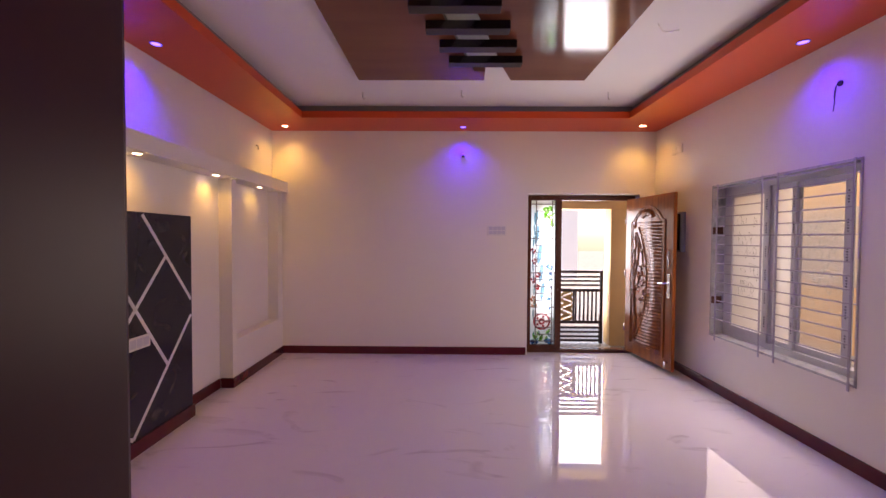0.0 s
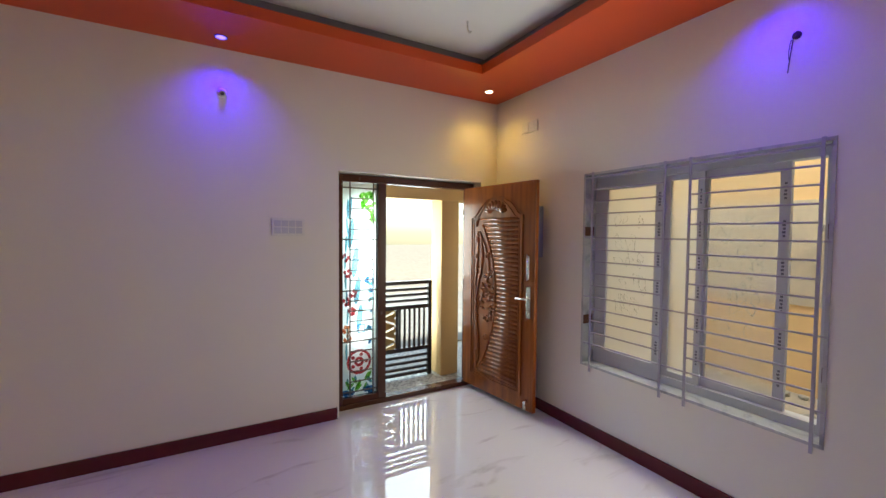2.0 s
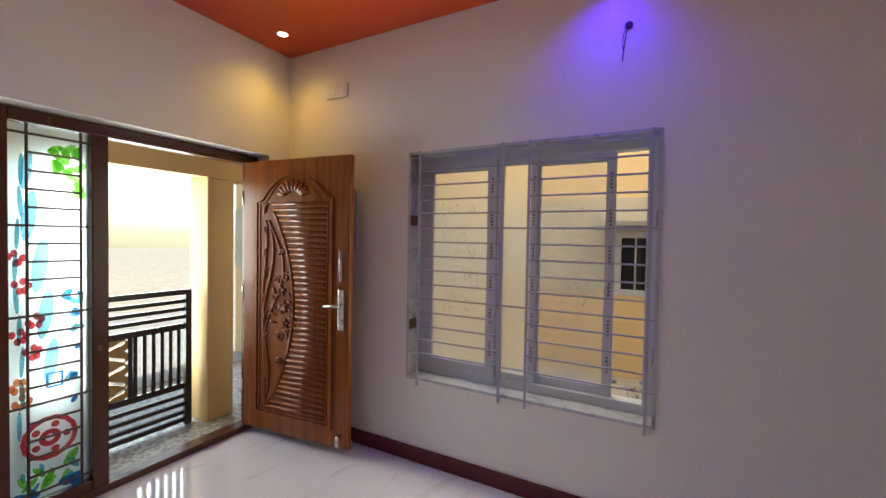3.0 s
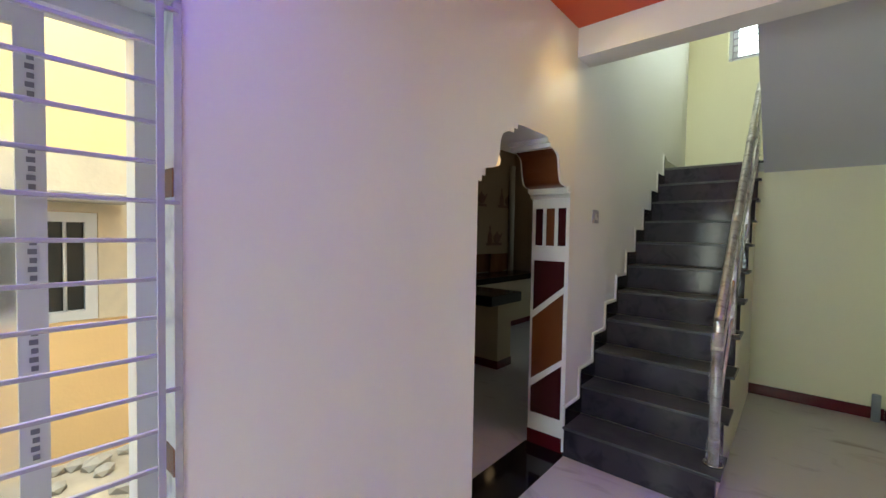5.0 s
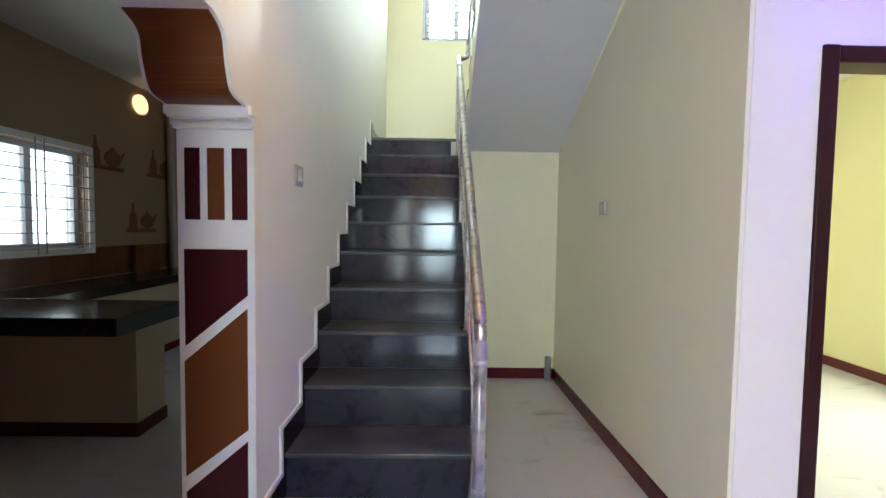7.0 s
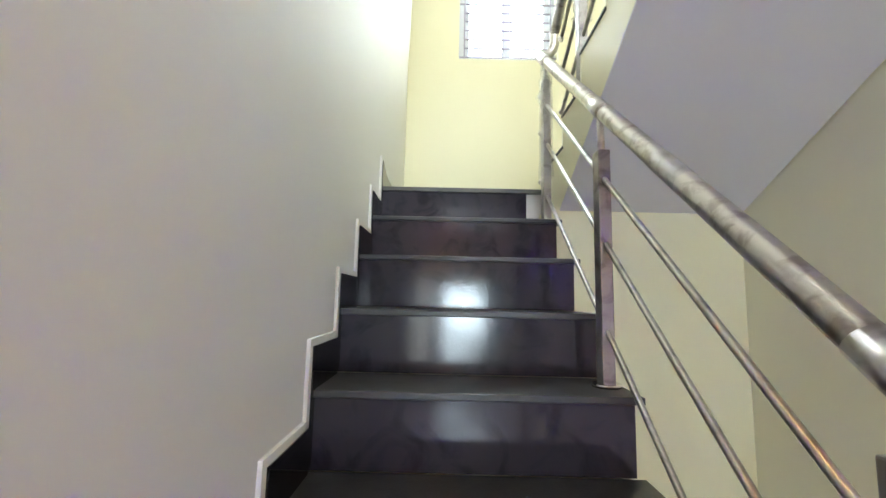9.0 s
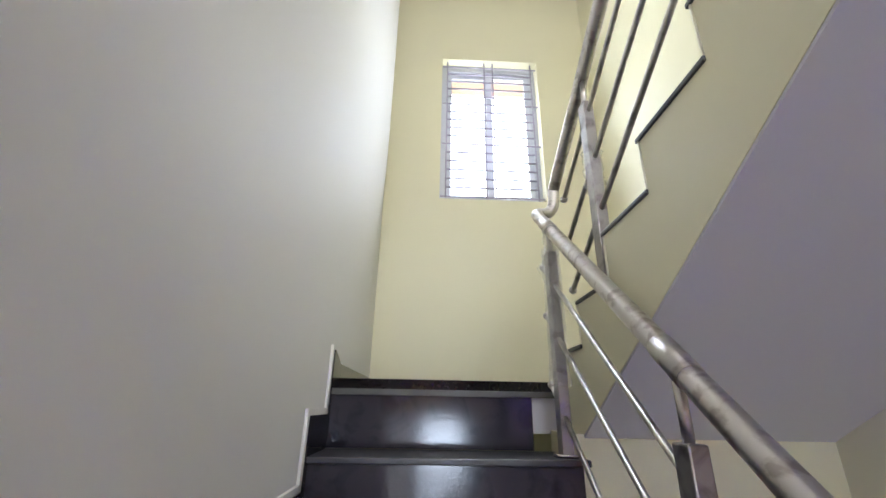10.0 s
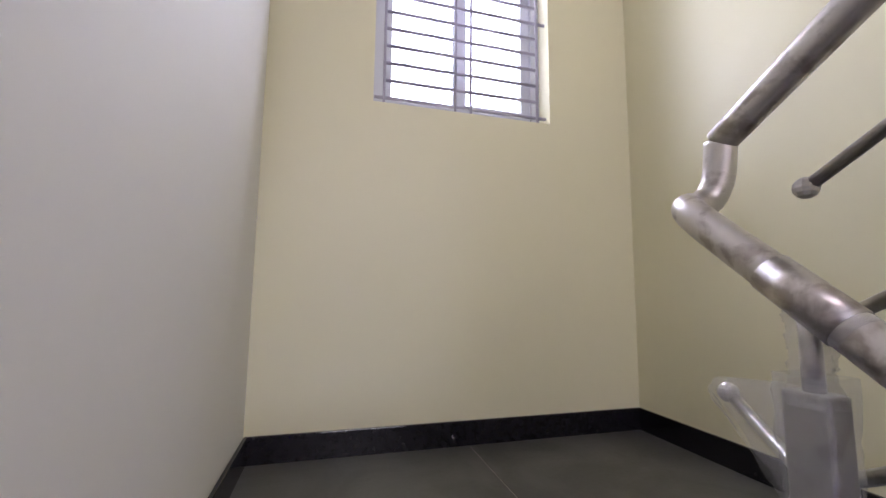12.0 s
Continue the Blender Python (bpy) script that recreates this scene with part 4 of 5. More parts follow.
for y0, y1, dx, w in ((2.554, 3.021, 0.050, 0.050), (2.985, 3.235, 0.030, 0.038), (3.235, 3.745, 0.015, 0.060)):
    s = part("sash", ring("x", FXW + dx - 0.014, FXW + dx + 0.014, y0, y1, WZ0 + 0.068, WZ1 - 0.068, w), UPVC, win_e)
    g = part("pane", box((FXW + dx - 0.003, y0 + w, WZ0 + 0.068 + w), (FXW + dx + 0.003, y1 - w, WZ1 - 0.068 - w)), FROST if y0 < 2.6 else FROST2, s, "frosted pane with raised leaf pattern")
    g.visible_shadow = False
    rr = random.Random(int(y0 * 100))
    for k in range(0 if w < 0.04 else 30):
        # raised leaf outlines on the pane
        cy, cz, a, L = rr.uniform(y0 + 0.13, y1 - 0.13), rr.uniform(0.95, 1.65), rr.uniform(0.2, 2.2), rr.uniform(0.06, 0.11)
        pts = [(FXW + dx - 0.004, cy + L * t * math.cos(a) - s2 * L * 0.26 * math.sin(math.pi * t) * math.sin(a), cz + L * t * math.sin(a) + s2 * L * 0.26 * math.sin(math.pi * t) * math.cos(a)) for s2, ts in ((1, (0, .25, .5, .75, 1)), (-1, (.75, .5, .25, 0.0))) for t in ts]
        part("leaf_line", tube(pts, 0.0015, 5), FROST, g).visible_shadow = False
    for k in range(6):
        # printed film strips, unreadable
        for q in range(5):
            z = 0.74 + k * 0.205 + q * 0.020
            part("print_mark", box((FXW + dx - 0.0155, y0 + w * 0.36, z), (FXW + dx - 0.0142, y0 + w * (0.66 if q % 2 else 0.60), z + 0.012)), PRINT, s)
grille = thing("window_grille", (-0.01, 3.07, WZ0), "pale grey painted steel window bars across the opening", "window grille")
vy = [2.377, 2.993, 3.153, 3.718]
for y in vy:
    part("upright", box((-0.012, y - 0.008, WZ0 - 0.035), (-0.006, y + 0.008, WZ1 + 0.004), 0.001), GRILLE, grille)
for i in range(15):
    z = 0.721 + i * 0.0911
    a, b = (WY0 + 0.006, WY1 - 0.02) if i in (0, 4, 9, 14) else (vy[0], vy[1])
    part("bar", box((-0.006, a, z - 0.005), (0.005, b, z + 0.005), 0.002), GRILLE, grille)
    if i not in (0, 4, 9, 14):
        part("bar", box((-0.006, vy[2], z - 0.005), (0.005, vy[3], z + 0.005), 0.002), GRILLE, grille)

# side yard and neighbouring house
nb = thing("neighbour_house", (1.75, 2.5, -0.3), "peach painted neighbouring house with a bare plaster strip", "house")
NX = 1.65
part("wall", slab_with_holes("x", NX, NX + 0.25, 1.56, 8.0, -0.30, 5.2, [(2.23, 2.70, 1.0, 1.56)]), NEIGHB, nb, "peach painted rear wall")
part("bare_strip", slab_with_holes("x", NX - 0.012, NX, 1.56, 8.0, 1.0, 1.86, [(2.23, 2.70, 1.0, 1.56)]), RAWWALL, nb, "bare grey plaster strip")
part("ledge", box((NX - 0.16, 2.13, 1.605), (NX, 2.86, 1.655), 0.008), CONCRETE, nb, "grey concrete sunshade")
nw = part("window", ring("x", NX - 0.004, NX + 0.08, 2.232, 2.698, 1.002, 1.558, 0.05), UPVC, nb)
part("pane", box((NX + 0.04, 2.28, 1.05), (NX + 0.045, 2.65, 1.51)), DARKGLASS, nw)
for i in (1, 4):
    part("bar", tube([(NX + 0.01, 2.30 + i * 0.058, 1.05), (NX + 0.01, 2.30 + i * 0.058, 1.51)], 0.008, 6), UPVC, nw)
structure("yard_ground", box((0.23, 1.55, -0.31), (NX, 4.9, 0.27)), RUBBLE, "rough earth and rubble in the side yard")
rr = random.Random(2)
bmr = bm_new()
for k in range(120):
    x, y, s = rr.uniform(0.5, NX - 0.05), rr.uniform(1.4, 4.2), rr.uniform(0.02, 0.07)
    bmesh.ops.create_icosphere(bmr, subdivisions=1, radius=s, matrix=Matrix.Translation((x, y, 0.275 + s * 0.2)) @ Matrix.Rotation(rr.uniform(0, 3), 4, "Z") @ Matrix.Diagonal((1.2, 0.8, 0.55, 1)))
solid("rubble", bmr, CONCRETE, "broken grey stones scattered on the yard", "stones", kind="stuff")

# added block out of view, stops direct sun at the kitchen window
back = thing("sun_blocker_house", (5.5, -3.0, -0.3), "unseen pale house block added to keep sun out of the kitchen", "house")
part("wall", box((4.6, -8.0, -0.3), (8.0, 1.4, 6.0)), WHITEBLDG, back)
part("roof_edge", box((4.5, -8.1, 6.0), (8.1, 1.5, 6.15), 0.01), CONCRETE, back)

# street side
street = thing("street_house", (-4.0, 19.0, -0.3), "pale plastered house across the street", "house")
part("wall", slab_with_holes("y", 18.0, 24.0, -9.0, 3.2, -0.3, 3.3, []), WHITEBLDG, street)
part("roof_edge", box((-9.3, 17.7, 3.3), (3.5, 24.3, 3.5), 0.02), WHITEBLDG, street)
for x in (-6.5, -3.0, 0.6):
    w = part("window", ring("y", 17.95, 18.02, x, x + 1.2, 1.0, 2.3, 0.08), UPVC, street)
    part("pane", box((x + 0.08, 17.97, 1.08), (x + 1.12, 17.98, 2.22)), DARKGLASS, w)
structure("road", box((-40, 7.5, -0.30), (40, 12.5, -0.28)), CONCRETE, "pale cement street in front of the house")

# ---------- west niche ----------
PY0, PY1, PZ1 = 1.38, 3.055, 1.672
tv = thing("tv_panel", (LOWX, 2.2, 0.0), "black marble television panel with white crossing grooves", "wall panel")
part("board", box((WX, PY0, 0.10), (-4.772, PY1, PZ1), 0.003), TVBLACK, tv)
part("base", box((WX, PY0, 0.0), (-4.756, PY1 + 0.01, 0.10), 0.003), MAROON, tv, "polished maroon stone base")
GW = 0.013


def groove(y0, z0, y1, z1):
    d = Vector((y1 - y0, z1 - z0)).normalized()
    n = Vector((-d.y, d.x)) * GW
    part("groove", prism([(y0 + n.x, z0 + n.y), (y1 + n.x, z1 + n.y), (y1 - n.x, z1 - n.y), (y0 - n.x, z0 - n.y)], "x", -4.7735, -4.7705), WHITELINE, tv, "white painted line")


for q in ((2.515, 1.655, 3.04, 0.987), (2.742, 1.35, 1.99, 0.48), (2.0, 1.655, 2.761, 0.522), (2.292, 1.652, 1.75, 1.0), (2.406, 0.115, 3.04, 0.859), (2.406, 0.115, 1.60, 0.62), (1.40, 1.35, 1.99, 0.48), (1.75, 1.0, 1.40, 0.56)):
    groove(*q)
sock = thing("socket_plate", (-4.77, 2.43, 0.75), "white modular socket plate set in the black panel", "socket")
part("plate", box((-4.772, 2.295, 0.725), (-4.762, 2.565, 0.815), 0.003), PLASTIC, sock)
for i in range(4):
    part("module", box((-4.762, 2.315 + i * 0.06, 0.740), (-4.759, 2.367 + i * 0.06, 0.80), 0.001), PLASTICGREY, sock)

# ---------- ceiling ornament ----------
orn_c = thing("ceiling_panel", (-2.4, 2.5, 2.99), "glossy brown laminated ceiling panel in two halves", "ceiling panel")
part("board", prism([(-3.49, 1.35), (-2.95, 1.35), (-2.73, 2.30), (-2.42, 3.36), (-2.32, 3.36), (-2.31, 3.57), (-3.49, 3.57)], "z", 2.985, CEILZ, 0.002), PANELBROWN, orn_c)
part("board", prism([(-2.78, 1.35), (-1.37, 1.35), (-1.37, 3.57), (-2.06, 3.57), (-2.17, 3.29), (-2.50, 2.30)], "z", 2.985, CEILZ, 0.002), PANELBROWN, orn_c)
for k, (x0, x1, y) in enumerate(((-2.90, -2.32, 2.27), (-2.805, -2.225, 2.54), (-2.715, -2.135, 2.81), (-2.645, -2.045, 3.08))):
    part("bar", box((x0, y - 0.035, 2.925), (x1, y + 0.055, 2.985), 0.003), BARBLACK, orn_c, "black lacquered bar")
for x, y in ((-3.54, 3.987), (-0.985, 3.985), (-2.51, 3.924)):
    h = bm_new()
    add_tube(h, [(x, y, CEILZ), (x, y, CEILZ - 0.05), (x + 0.012, y, CEILZ - 0.075), (x + 0.03, y, CEILZ - 0.06)], 0.006, 8)
    solid("ceiling_hook", h, STEELDARK, "thin grey steel ceiling hook", "hook", "ceiling hooks")
solid("ceiling_cable", tube(smooth_line([(-1.17, 2.62, CEILZ - 0.004), (-1.10, 2.68, CEILZ - 0.03), (-0.98, 2.70, CEILZ - 0.008)], 5), 0.005, 6), PLASTIC, "short loose white cable on the ceiling", "cable")

# ---------- downlights ----------


def downlight(x, y, z, blue, watts, size=0.042, cone=128):
    t = thing("downlight", (x, y, z), "round blue LED downlight set in the orange border" if blue else "round warm LED downlight in the ceiling edge", "downlight", "blue downlights" if blue else "warm downlights")
    b = bm_new()
    n = 20
    for k in range(n):
        a0, a1 = 2 * math.pi * k / n, 2 * math.pi * (k + 1) / n
        add_prism(b, [(x + size * math.cos(a0), y + size * math.sin(a0)), (x + size * math.cos(a1), y + size * math.sin(a1)), (x + size * 0.74 * math.cos(a1), y + size * 0.74 * math.sin(a1)), (x + size * 0.74 * math.cos(a0), y + size * 0.74 * math.sin(a0))], "z", z - 0.004, z + 0.002)
    part("ring", b, LED_RING_BLUE if blue else PLASTIC, t)
    part("lens", tube([(x, y, z - 0.001), (x, y, z - 0.003)], size * 0.74, 20), LED_BLUE if blue else LED_WARM, t, "glowing lens")
    d = bpy.data.lights.new("downlight_lamp", "SPOT")
    d.energy, d.spot_size, d.spot_blend, d.shadow_soft_size = watts, radians(130 if blue else cone), 1.0, 0.05
    d.color = (0.055, 0.0, 1.0) if blue else (1.0, 0.61, 0.12)
    o = new("downlight_lamp", d)
    o.matrix_basis = look((x, y, z - 0.012), (x, y, 0))
    return t


for x, y in ((-2.46, 4.74), (-0.20, 2.57), (-4.72, 2.60), (-2.46, 0.20)):
    downlight(x, y, SOFF, True, 18)
for x, y, w in ((-0.30, 4.67, 9), (-4.65, 4.715, 9), (-0.30, 0.28, 4), (-4.65, 0.28, 12)):
    downlight(x, y, SOFF, False, w)
for y in (1.35, 2.50, 3.46):
    downlight(-4.79, y, 2.075, False, 3.0, 0.038, 150)
downlight(-4.80, 4.36, 2.075, False, 1.6, 0.034, 150)

# ---------- switches and small fittings ----------


def plate(name, axis, at, wide, high, modules, label, sign=1, mat=None):
    """A switch plate on a wall: axis is the wall's normal."""
    x, y, z = at
    t = thing(name, at, label, "switch", "wall switches")
    if axis == "y":
        part("plate", box((x - wide / 2, y, z - high / 2), (x + wide / 2, y + sign * 0.012, z + high / 2), 0.003), mat or PLASTIC, t)
        for r, c, nr, nc in modules:
            w, h = wide * 0.86 / nc, high * 0.80 / nr
            cx, cz = x - wide * 0.43 + w * (c + 0.5), z - high * 0.40 + h * (r + 0.5)
            part("rocker", box((cx - w * 0.45, y + sign * 0.012, cz - h * 0.43), (cx + w * 0.45, y + sign * 0.016, cz + h * 0.43), 0.0015), PLASTICGREY, t)
    else:
        part("plate", box((x, y - wide / 2, z - high / 2), (x + sign * 0.012, y + wide / 2, z + high / 2), 0.003), mat or PLASTIC, t)
        for r, c, nr, nc in modules:
            w, h = wide * 0.80 / nc, high * 0.80 / nr
            cy, cz = y - wide * 0.40 + w * (c + 0.5), z - high * 0.40 + h * (r + 0.5)
            part("rocker", box((x + sign * 0.012, cy - w * 0.42, cz - h * 0.43), (x + sign * 0.017, cy + w * 0.42, cz + h * 0.43), 0.002), PLASTIC, t)
    return t


plate("switchboard", "y", (-2.01, NY, 1.603), 0.245, 0.135, [(r, c, 2, 4) for r in range(2) for c in range(4)], "grey modular switchboard with eight rockers on the wall", -1)
plate("switchboard", "x", (0.0, 4.44, 2.535), 0.20, 0.10, [(0, 0, 1, 2), (0, 1, 1, 2)], "blank white two-way plate high on the wall", -1)
def framed_switch(x, y, z, size, sign, label):
    """One rocker in a bevelled silver frame on a wall across x."""
    t = thing("light_switch", (x, y, z), label, "switch", "framed switches")
    h, d = size / 2, sign * 0.014
    f = slab_with_holes("x", x, x + d, y - h, y + h, z - h, z + h, [(y - h * 0.52, y + h * 0.52, z - h * 0.56, z + h * 0.56)])
    outer = [e for e in f.edges if all(abs(v.co.x - (x + d)) < 1e-5 and (abs(abs(v.co.y - y) - h) < 1e-5 or abs(abs(v.co.z - z) - h) < 1e-5) for v in e.verts)]
    bmesh.ops.bevel(f, geom=outer, offset=0.006, segments=2, affect="EDGES", profile=0.5)
    part("frame", f, PLATEFRAME, t, "bevelled silver-grey frame")
    part("backing", box((x, y - h * 0.53, z - h * 0.57), (x + sign * 0.005, y + h * 0.53, z + h * 0.57)), WIRE, t)
    a, b = sign * 0.013, sign * 0.020
    part("rocker", prism([(x + sign * 0.004, z - h * 0.50), (x + b, z - h * 0.50), (x + a * 0.9, z), (x + a, z + h * 0.50), (x + sign * 0.004, z + h * 0.50)], "y", y - h * 0.40, y + h * 0.40, 0.001), PLASTIC, t, "white rocker")


framed_switch(0.0, -0.386, 1.632, 0.098, -1, "silver-framed white light switch beside the stairs")
framed_switch(PASSX, -1.19, 1.55, 0.085, 1, "silver-framed light switch on the cream passage wall")
dbx = thing("fuse_box", (0.0, 4.37, 1.36), "dark grey fuse box behind the open door", "fuse box")
part("box", box((-0.05, 4.25, 1.36), (0.0, 4.50, 1.81), 0.006), PVC, dbx)
part("lid", box((-0.056, 4.27, 1.38), (-0.05, 4.48, 1.79), 0.003), DARKGLASS, dbx, "dark glossy lid")



def bulb_holder(at, turn):
    """A pendant holder on a wall, facing the room along its own -y."""
    t = thing("bulb_holder", at, "white bulb holder below the blue lamp", "bulb holder", "bulb holders", turn)
    part("base", tube([(0, 0, 0.01), (0, -0.02, 0.01)], 0.035, 16), PLASTIC, t, local=True)
    part("socket", tube([(0, -0.02, 0.01), (0, -0.04, -0.005), (0, -0.05, -0.012)], [0.026, 0.024, 0.02], 14), PLASTIC, t, local=True)
    part("core", tube([(0, -0.0502, -0.012), (0, -0.053, -0.013)], 0.014, 10), WIRE, t, local=True)


bulb_holder((-2.452, NY, 2.55), 0)
bulb_holder((WX, 2.45, 2.52), 90)
solid("cable_stub", tube(smooth_line([(WX, 4.49, 2.58), (WX + 0.03, 4.49, 2.575), (WX + 0.035, 4.485, 2.53)], 4), 0.008, 8), PLASTICGREY, "short grey cable end high on the wall", "cable")
wires = thing("loose_wire", (0.0, 2.50, 2.56), "loose dark wire hanging from a round wall hole", "wire")
# dark disc in place of the hole's shaded inside
part("box", tube([(0.0, 2.50, 2.56), (-0.008, 2.50, 2.56)], 0.019, 14), WIRE, wires)
part("wire", tube(smooth_line([(-0.006, 2.50, 2.56), (-0.022, 2.505, 2.55), (-0.024, 2.512, 2.50), (-0.020, 2.52, 2.44), (-0.022, 2.525, 2.38)], 5), 0.0028, 6), WIRE, wires)
part("wire", tube(smooth_line([(-0.006, 2.50, 2.56), (-0.018, 2.515, 2.545), (-0.020, 2.525, 2.48), (-0.014, 2.522, 2.43)], 5), 0.0022, 6), WIRE, wires)
solid("pipe_stub", tube([(PASSX + 0.07, -2.19, 0.0), (PASSX + 0.07, -2.19, 0.22)], 0.028, 14), PVC, "short grey plastic pipe stub on the floor", "pipe")

# ---------- arch to the kitchen ----------
jamb = thing("arch_jamb", (0.115, 0.06, 0.0), "white arch jamb with brown and wine laminate inlays", "arch jamb")
JY, JD = 0.055, 0.275
part("face", box((0.0, JY, 0.10), (JD, JY + 0.006, 1.745)), ARCHWHITE, jamb)
part("base", box((-0.004, JY, 0.0), (JD, JY + 0.014, 0.10), 0.002), MAROON, jamb, "polished maroon stone base")
part("capital", box((-0.012, JY, 1.775), (JD + 0.02, JY + 0.05, 1.81), 0.006), ARCHWHITE, jamb)
part("capital", box((-0.006, JY, 1.745), (JD + 0.01, JY + 0.03, 1.775), 0.005), ARCHWHITE, jamb)
IY = JY + 0.006
for x0, x1, m in ((0.024, 0.079, LAMDARK), (0.106, 0.166, LAMBROWN), (0.193, 0.247, LAMDARK)):
    part("inlay", box((x0, IY, 1.414), (x1, IY + 0.004, 1.67), 0.001), m, jamb)
for pts, m in (([(0.026, 1.14), (0.252, 0.954), (0.252, 1.308), (0.026, 1.308)], LAMDARK), ([(0.028, 0.641), (0.256, 0.465), (0.256, 0.898), (0.028, 1.092)], LAMBROWN), ([(0.03, 0.226), (0.256, 0.226), (0.256, 0.407), (0.03, 0.598)], LAMDARK)):
    part("inlay", prism(pts, "y", IY, IY + 0.004), m, jamb)
# brown curved inlay on the underside of the arch, towards the stairs
bm = bm_new()
crv = [(1.16 - y, z) for y, z in _c]
for (ya, za), (yb, zb) in zip(crv, crv[1:]):
    d = Vector((yb - ya, zb - za)).normalized()
    nn = Vector((d.y, -d.x)) * -0.004
    add_prism(bm, [(ya, za), (yb, zb), (yb + nn.x * -1, zb + nn.y * -1), (ya + nn.x * -1, za + nn.y * -1)], "x", 0.012, 0.262)
part("arch_inlay", bm, LAMBROWN, jamb, "curved brown laminate on the arch")
structure("arch_threshold", box((-0.01, 0.07, 0.0), (0.285, 1.10, 0.004)), BLACKSKIRT, "polished black granite strip under the arch")

# ---------- kitchen ----------
KX = 2.85
structure("wall_kitchen_east", slab_with_holes("x", KX, KX + 0.23, -4.2, 1.55, 0.0, CEILZ, [(-2.60, -1.62, 1.165, 2.11)]), KITWALL, "beige painted kitchen wall")
structure("wall_kitchen_south", box((0.23, -4.2, 0.0), (KX, -3.95, CEILZ)), KITWALL, "beige painted kitchen wall")
structure("wall_kitchen_north", box((0.23, 1.35, 0.0), (KX, 1.55, CEILZ)), KITWALL, "beige painted kitchen wall")
structure("ceiling_kitchen", box((0.23, -4.2, CEILZ - 0.02), (KX + 0.23, 1.55, CEILZ + 0.2)), CEIL, "plain white kitchen ceiling")
structure("trim_backsplash", box((KX - 0.008, -3.95, 0.86), (KX, 0.4, 1.165)), KITTILE, "glossy brown tiled kitchen splashback")
isl = thing("kitchen_island", (2.0, -1.2, 0.0), "cream kitchen counter with a thick black granite top", "counter")
part("body", box((1.30, -1.38, 0.09), (KX, -1.11, 0.74)), KITBASE, isl)
part("plinth", box((1.29, -1.39, 0.0), (KX, -1.10, 0.09), 0.003), MAROON, isl, "dark stone plinth")
part("top", box((1.19, -1.42, 0.74), (KX - 0.01, -0.81, 0.85), 0.008), KITGRANITE, isl, "thick polished black granite top")
cnt = thing("kitchen_counter", (2.5, -2.8, 0.0), "long black granite worktop along the kitchen wall", "counter")
part("body", box((2.32, -3.95, 0.09), (KX - 0.01, -1.43, 0.76)), KITBASE, cnt)
part("plinth", box((2.33, -3.95, 0.0), (KX - 0.01, -1.43, 0.09)), MAROON, cnt)
part("top", box((2.25, -3.95, 0.76), (KX - 0.01, -1.425, 0.85), 0.006), KITGRANITE, cnt)
solid("cutting_board", box((KX - 0.10, -3.5, 0.85), (KX - 0.06, -3.1, 1.17), 0.006), KITTILE, "brown board leaning at the splashback", "board")
solid("wall_pipe", tube([(KX - 0.06, -3.80, 0.85), (KX - 0.06, -3.80, 2.75)], 0.05, 12), CURTAIN, "thick cream pipe down the kitchen wall", "pipe")
kw = thing("window_3", (KX, -2.1, 1.165), "white barred kitchen window over the worktop", "window")
tagged(kw, kind="structure")
part("window_frame", ring("x", KX + 0.10, KX + 0.16, -2.60, -1.62, 1.165, 2.11, 0.05), UPVC, kw)
part("trim", ring("x", KX - 0.012, KX, -2.66, -1.56, 1.105, 2.17, 0.06), ARCHWHITE, kw)
part("mullion", box((KX + 0.105, -2.14, 1.215), (KX + 0.155, -2.08, 2.06)), UPVC, kw)
for y0, y1 in ((-2.55, -2.14), (-2.08, -1.67)):
    g = part("pane", box((KX + 0.128, y0, 1.215), (KX + 0.133, y1, 2.06)), FROST, kw)
    g.visible_shadow = False
for i in range(9):
    part("bar", tube([(KX - 0.02, -2.64, 1.20 + i * 0.11), (KX - 0.02, -1.58, 1.20 + i * 0.11)], 0.0065, 6), GRILLE, kw)
for y in (-2.52, -2.13, -2.05, -1.68):
    part("bar", tube([(KX - 0.026, y, 1.12), (KX - 0.026, y, 2.15)], 0.0065, 6), GRILLE, kw)
solid("round_lamp", tube([(KX - 0.03, -3.33, 2.80), (KX, -3.33, 2.80)], 0.11, 24), LAMPWHITE, "round glowing exhaust opening high on the wall", "lamp")


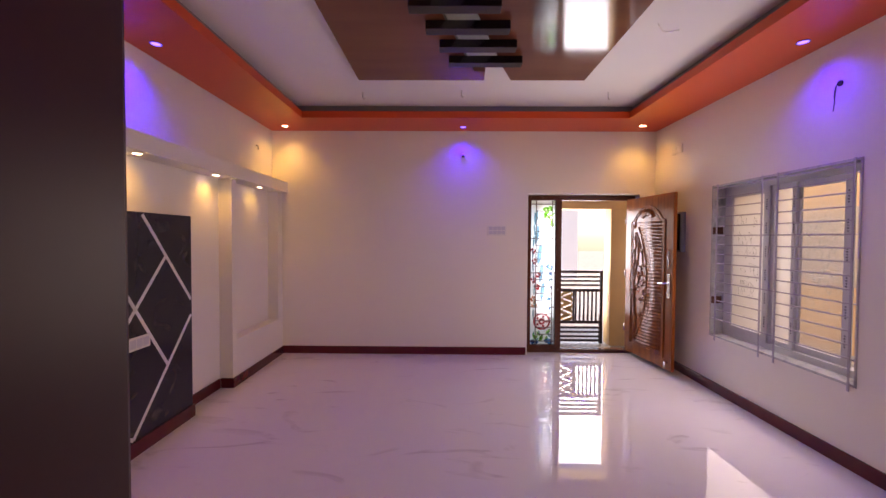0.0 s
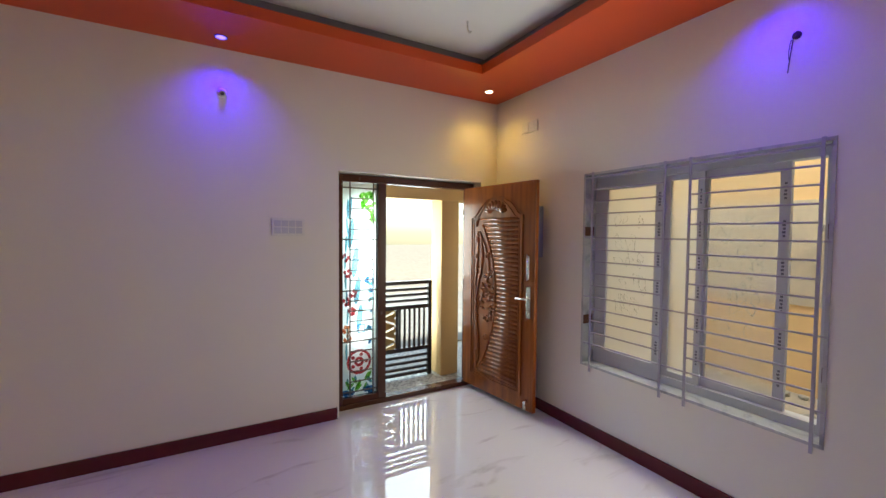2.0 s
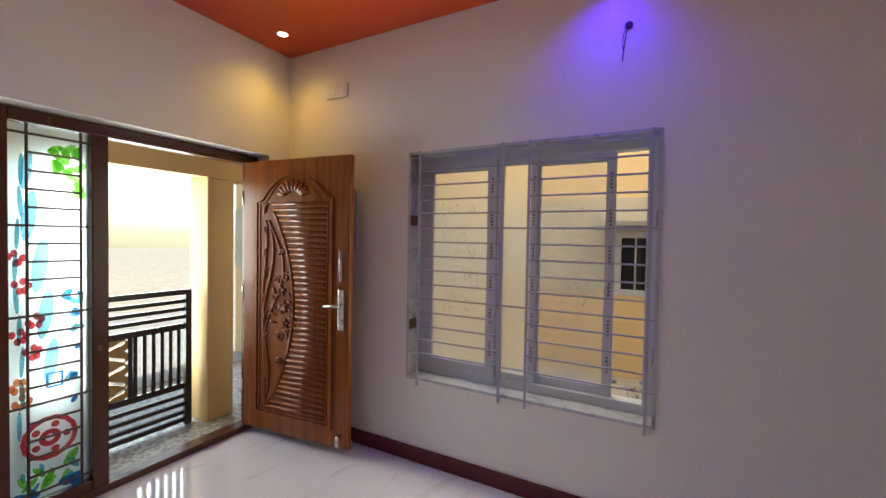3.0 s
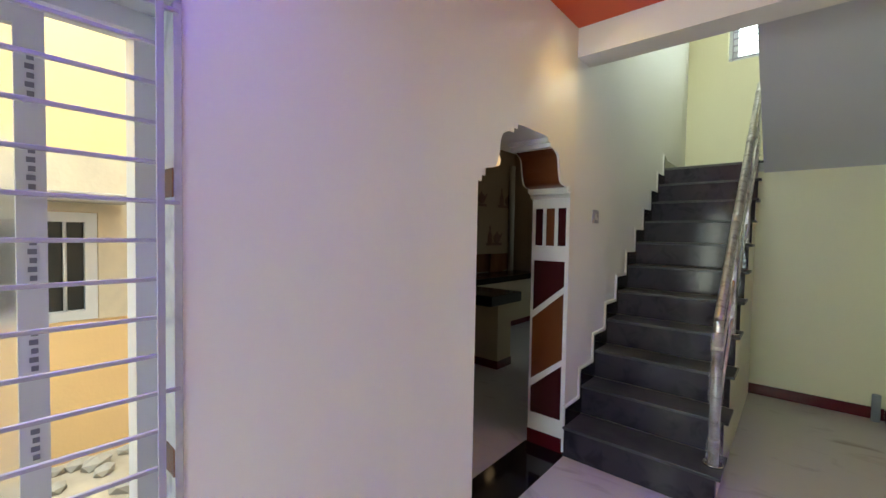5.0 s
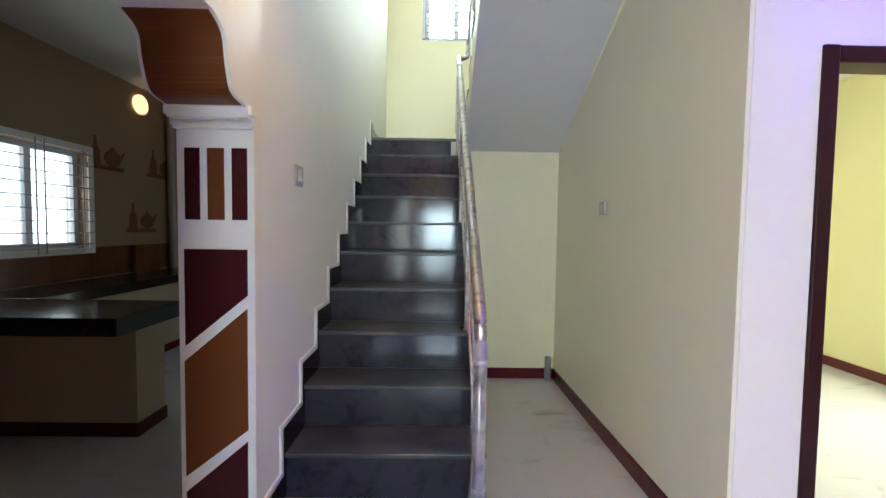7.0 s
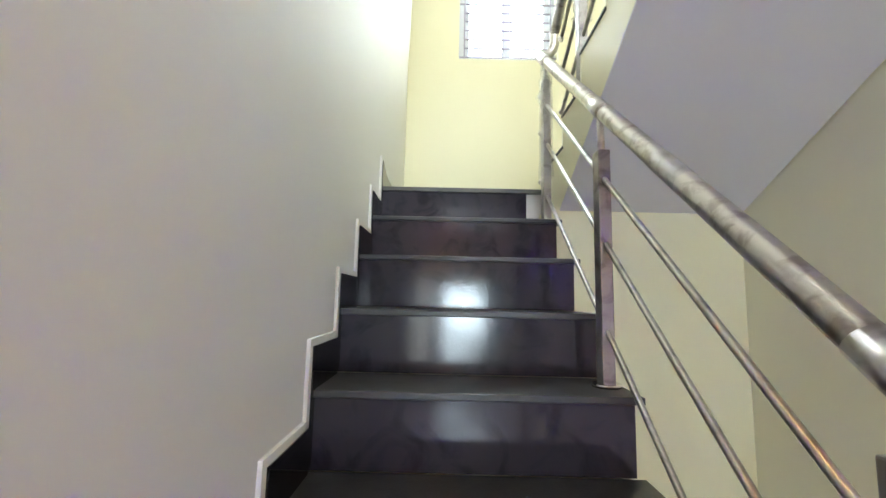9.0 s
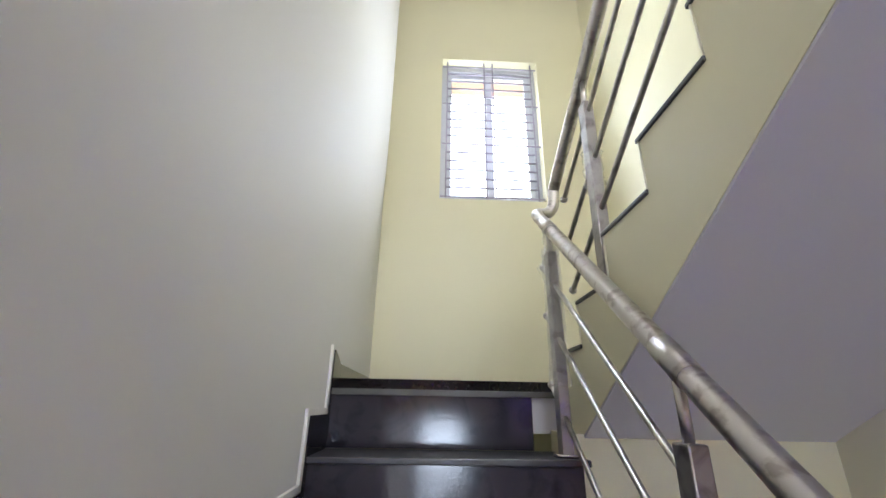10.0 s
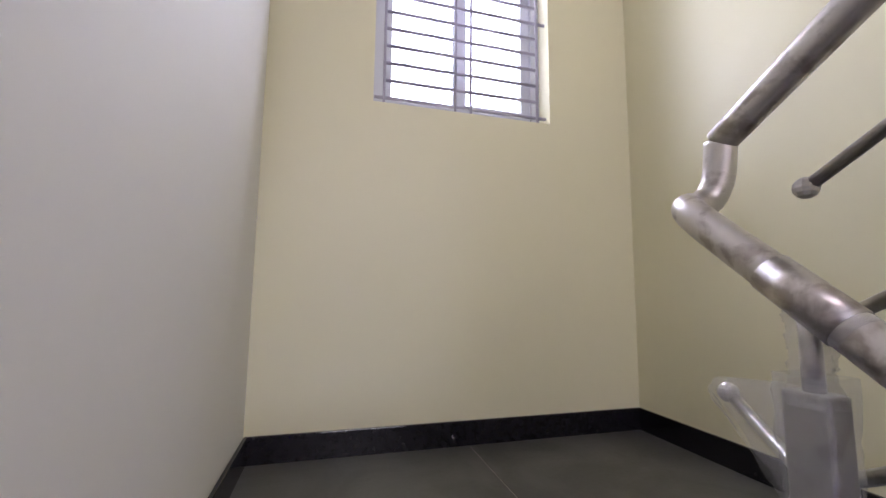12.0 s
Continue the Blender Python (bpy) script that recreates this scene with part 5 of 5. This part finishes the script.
def pot_tile(y, z):
    t = thing("decor_tile", (KX, y, z), "brown kettle and bottle motif on the wall", "wall tile", "kettle tiles")
    part("shelf", box((KX - 0.006, y - 0.24, z), (KX, y + 0.24, z + 0.045)), DECOR, t)
    b = bm_new()
    n = 16
    add_prism(b, [(y - 0.09 + 0.11 * math.cos(2 * math.pi * k / n), z + 0.13 + 0.085 * math.sin(2 * math.pi * k / n)) for k in range(n)], "x", KX - 0.006, KX)
    add_prism(b, [(y - 0.12, z + 0.21), (y - 0.06, z + 0.21), (y - 0.08, z + 0.25), (y - 0.10, z + 0.25)], "x", KX - 0.006, KX)
    add_prism(b, [(y - 0.19, z + 0.10), (y - 0.17, z + 0.15), (y - 0.25, z + 0.23), (y - 0.26, z + 0.21)], "x", KX - 0.006, KX)
    part("kettle", b, DECOR, t)
    part("bottle", prism([(y + 0.07, z + 0.045), (y + 0.20, z + 0.045), (y + 0.19, z + 0.19), (y + 0.155, z + 0.24), (y + 0.15, z + 0.34), (y + 0.12, z + 0.34), (y + 0.115, z + 0.24), (y + 0.08, z + 0.19)], "x", KX - 0.006, KX), DECOR, t)


for y, z in ((-2.83, 1.97), (-3.68, 1.98), (-3.33, 1.31)):
    pot_tile(y, z)

# ---------- bedroom ----------
# the opening is out of view, added to hold the bedroom lamp
structure("wall_bedroom_west", slab_with_holes("x", -5.1, -4.86, -3.85, -0.245, 0.0, CEILZ, [(-1.5, -0.6, 0.95, 2.05)]), WALL_BED, "lemon yellow bedroom wall")
structure("wall_bedroom_south", box((-4.86, -3.85, 0.0), (-1.97, -3.62, CEILZ)), WALL_BED, "lemon yellow bedroom wall")
structure("wall_bedroom_east", box((-1.99, -3.62, 0.0), (PASSX - 0.2, -0.245, CEILZ)), WALL_BED, "lemon yellow bedroom wall")
structure("baseboard_pier", box((-2.955, -0.247, 0.0), (-2.938, -0.112, 0.098)), MAROON, "polished maroon stone skirting")
structure("ceiling_bedroom", box((-5.1, -3.85, CEILZ - 0.02), (PASSX - 0.2, -0.245, CEILZ + 0.2)), CEIL, "plain white bedroom ceiling")
structure("baseboard_bedroom_west", box((-4.86, -3.62, 0.0), (-4.844, -0.247, 0.098)), MAROON, "polished maroon stone skirting")
structure("baseboard_bedroom_south", box((-4.844, -3.62, 0.0), (-1.99, -3.604, 0.098)), MAROON, "polished maroon stone skirting")
solid("loft_shelf", box((-4.86, -3.62, 2.06), (-1.99, -2.995, 2.14), 0.004), WALL_BED, "lemon yellow plastered loft shelf", "shelf")
fr2 = thing("door_2", (-2.52, -0.1, 0.0), "dark maroon wooden bedroom door frame without a leaf", "door frame")
tagged(fr2, kind="structure")
part("jamb", box((-2.150, -0.11, 0.0), (-2.088, 0.012, 2.10), 0.006), FRAMEWOOD, fr2)
part("jamb", box((-2.957, -0.11, 0.0), (-2.895, 0.012, 2.10), 0.006), FRAMEWOOD, fr2)
part("head", box((-2.895, -0.11, 2.035), (-2.150, 0.010, 2.098), 0.006), FRAMEWOOD, fr2)
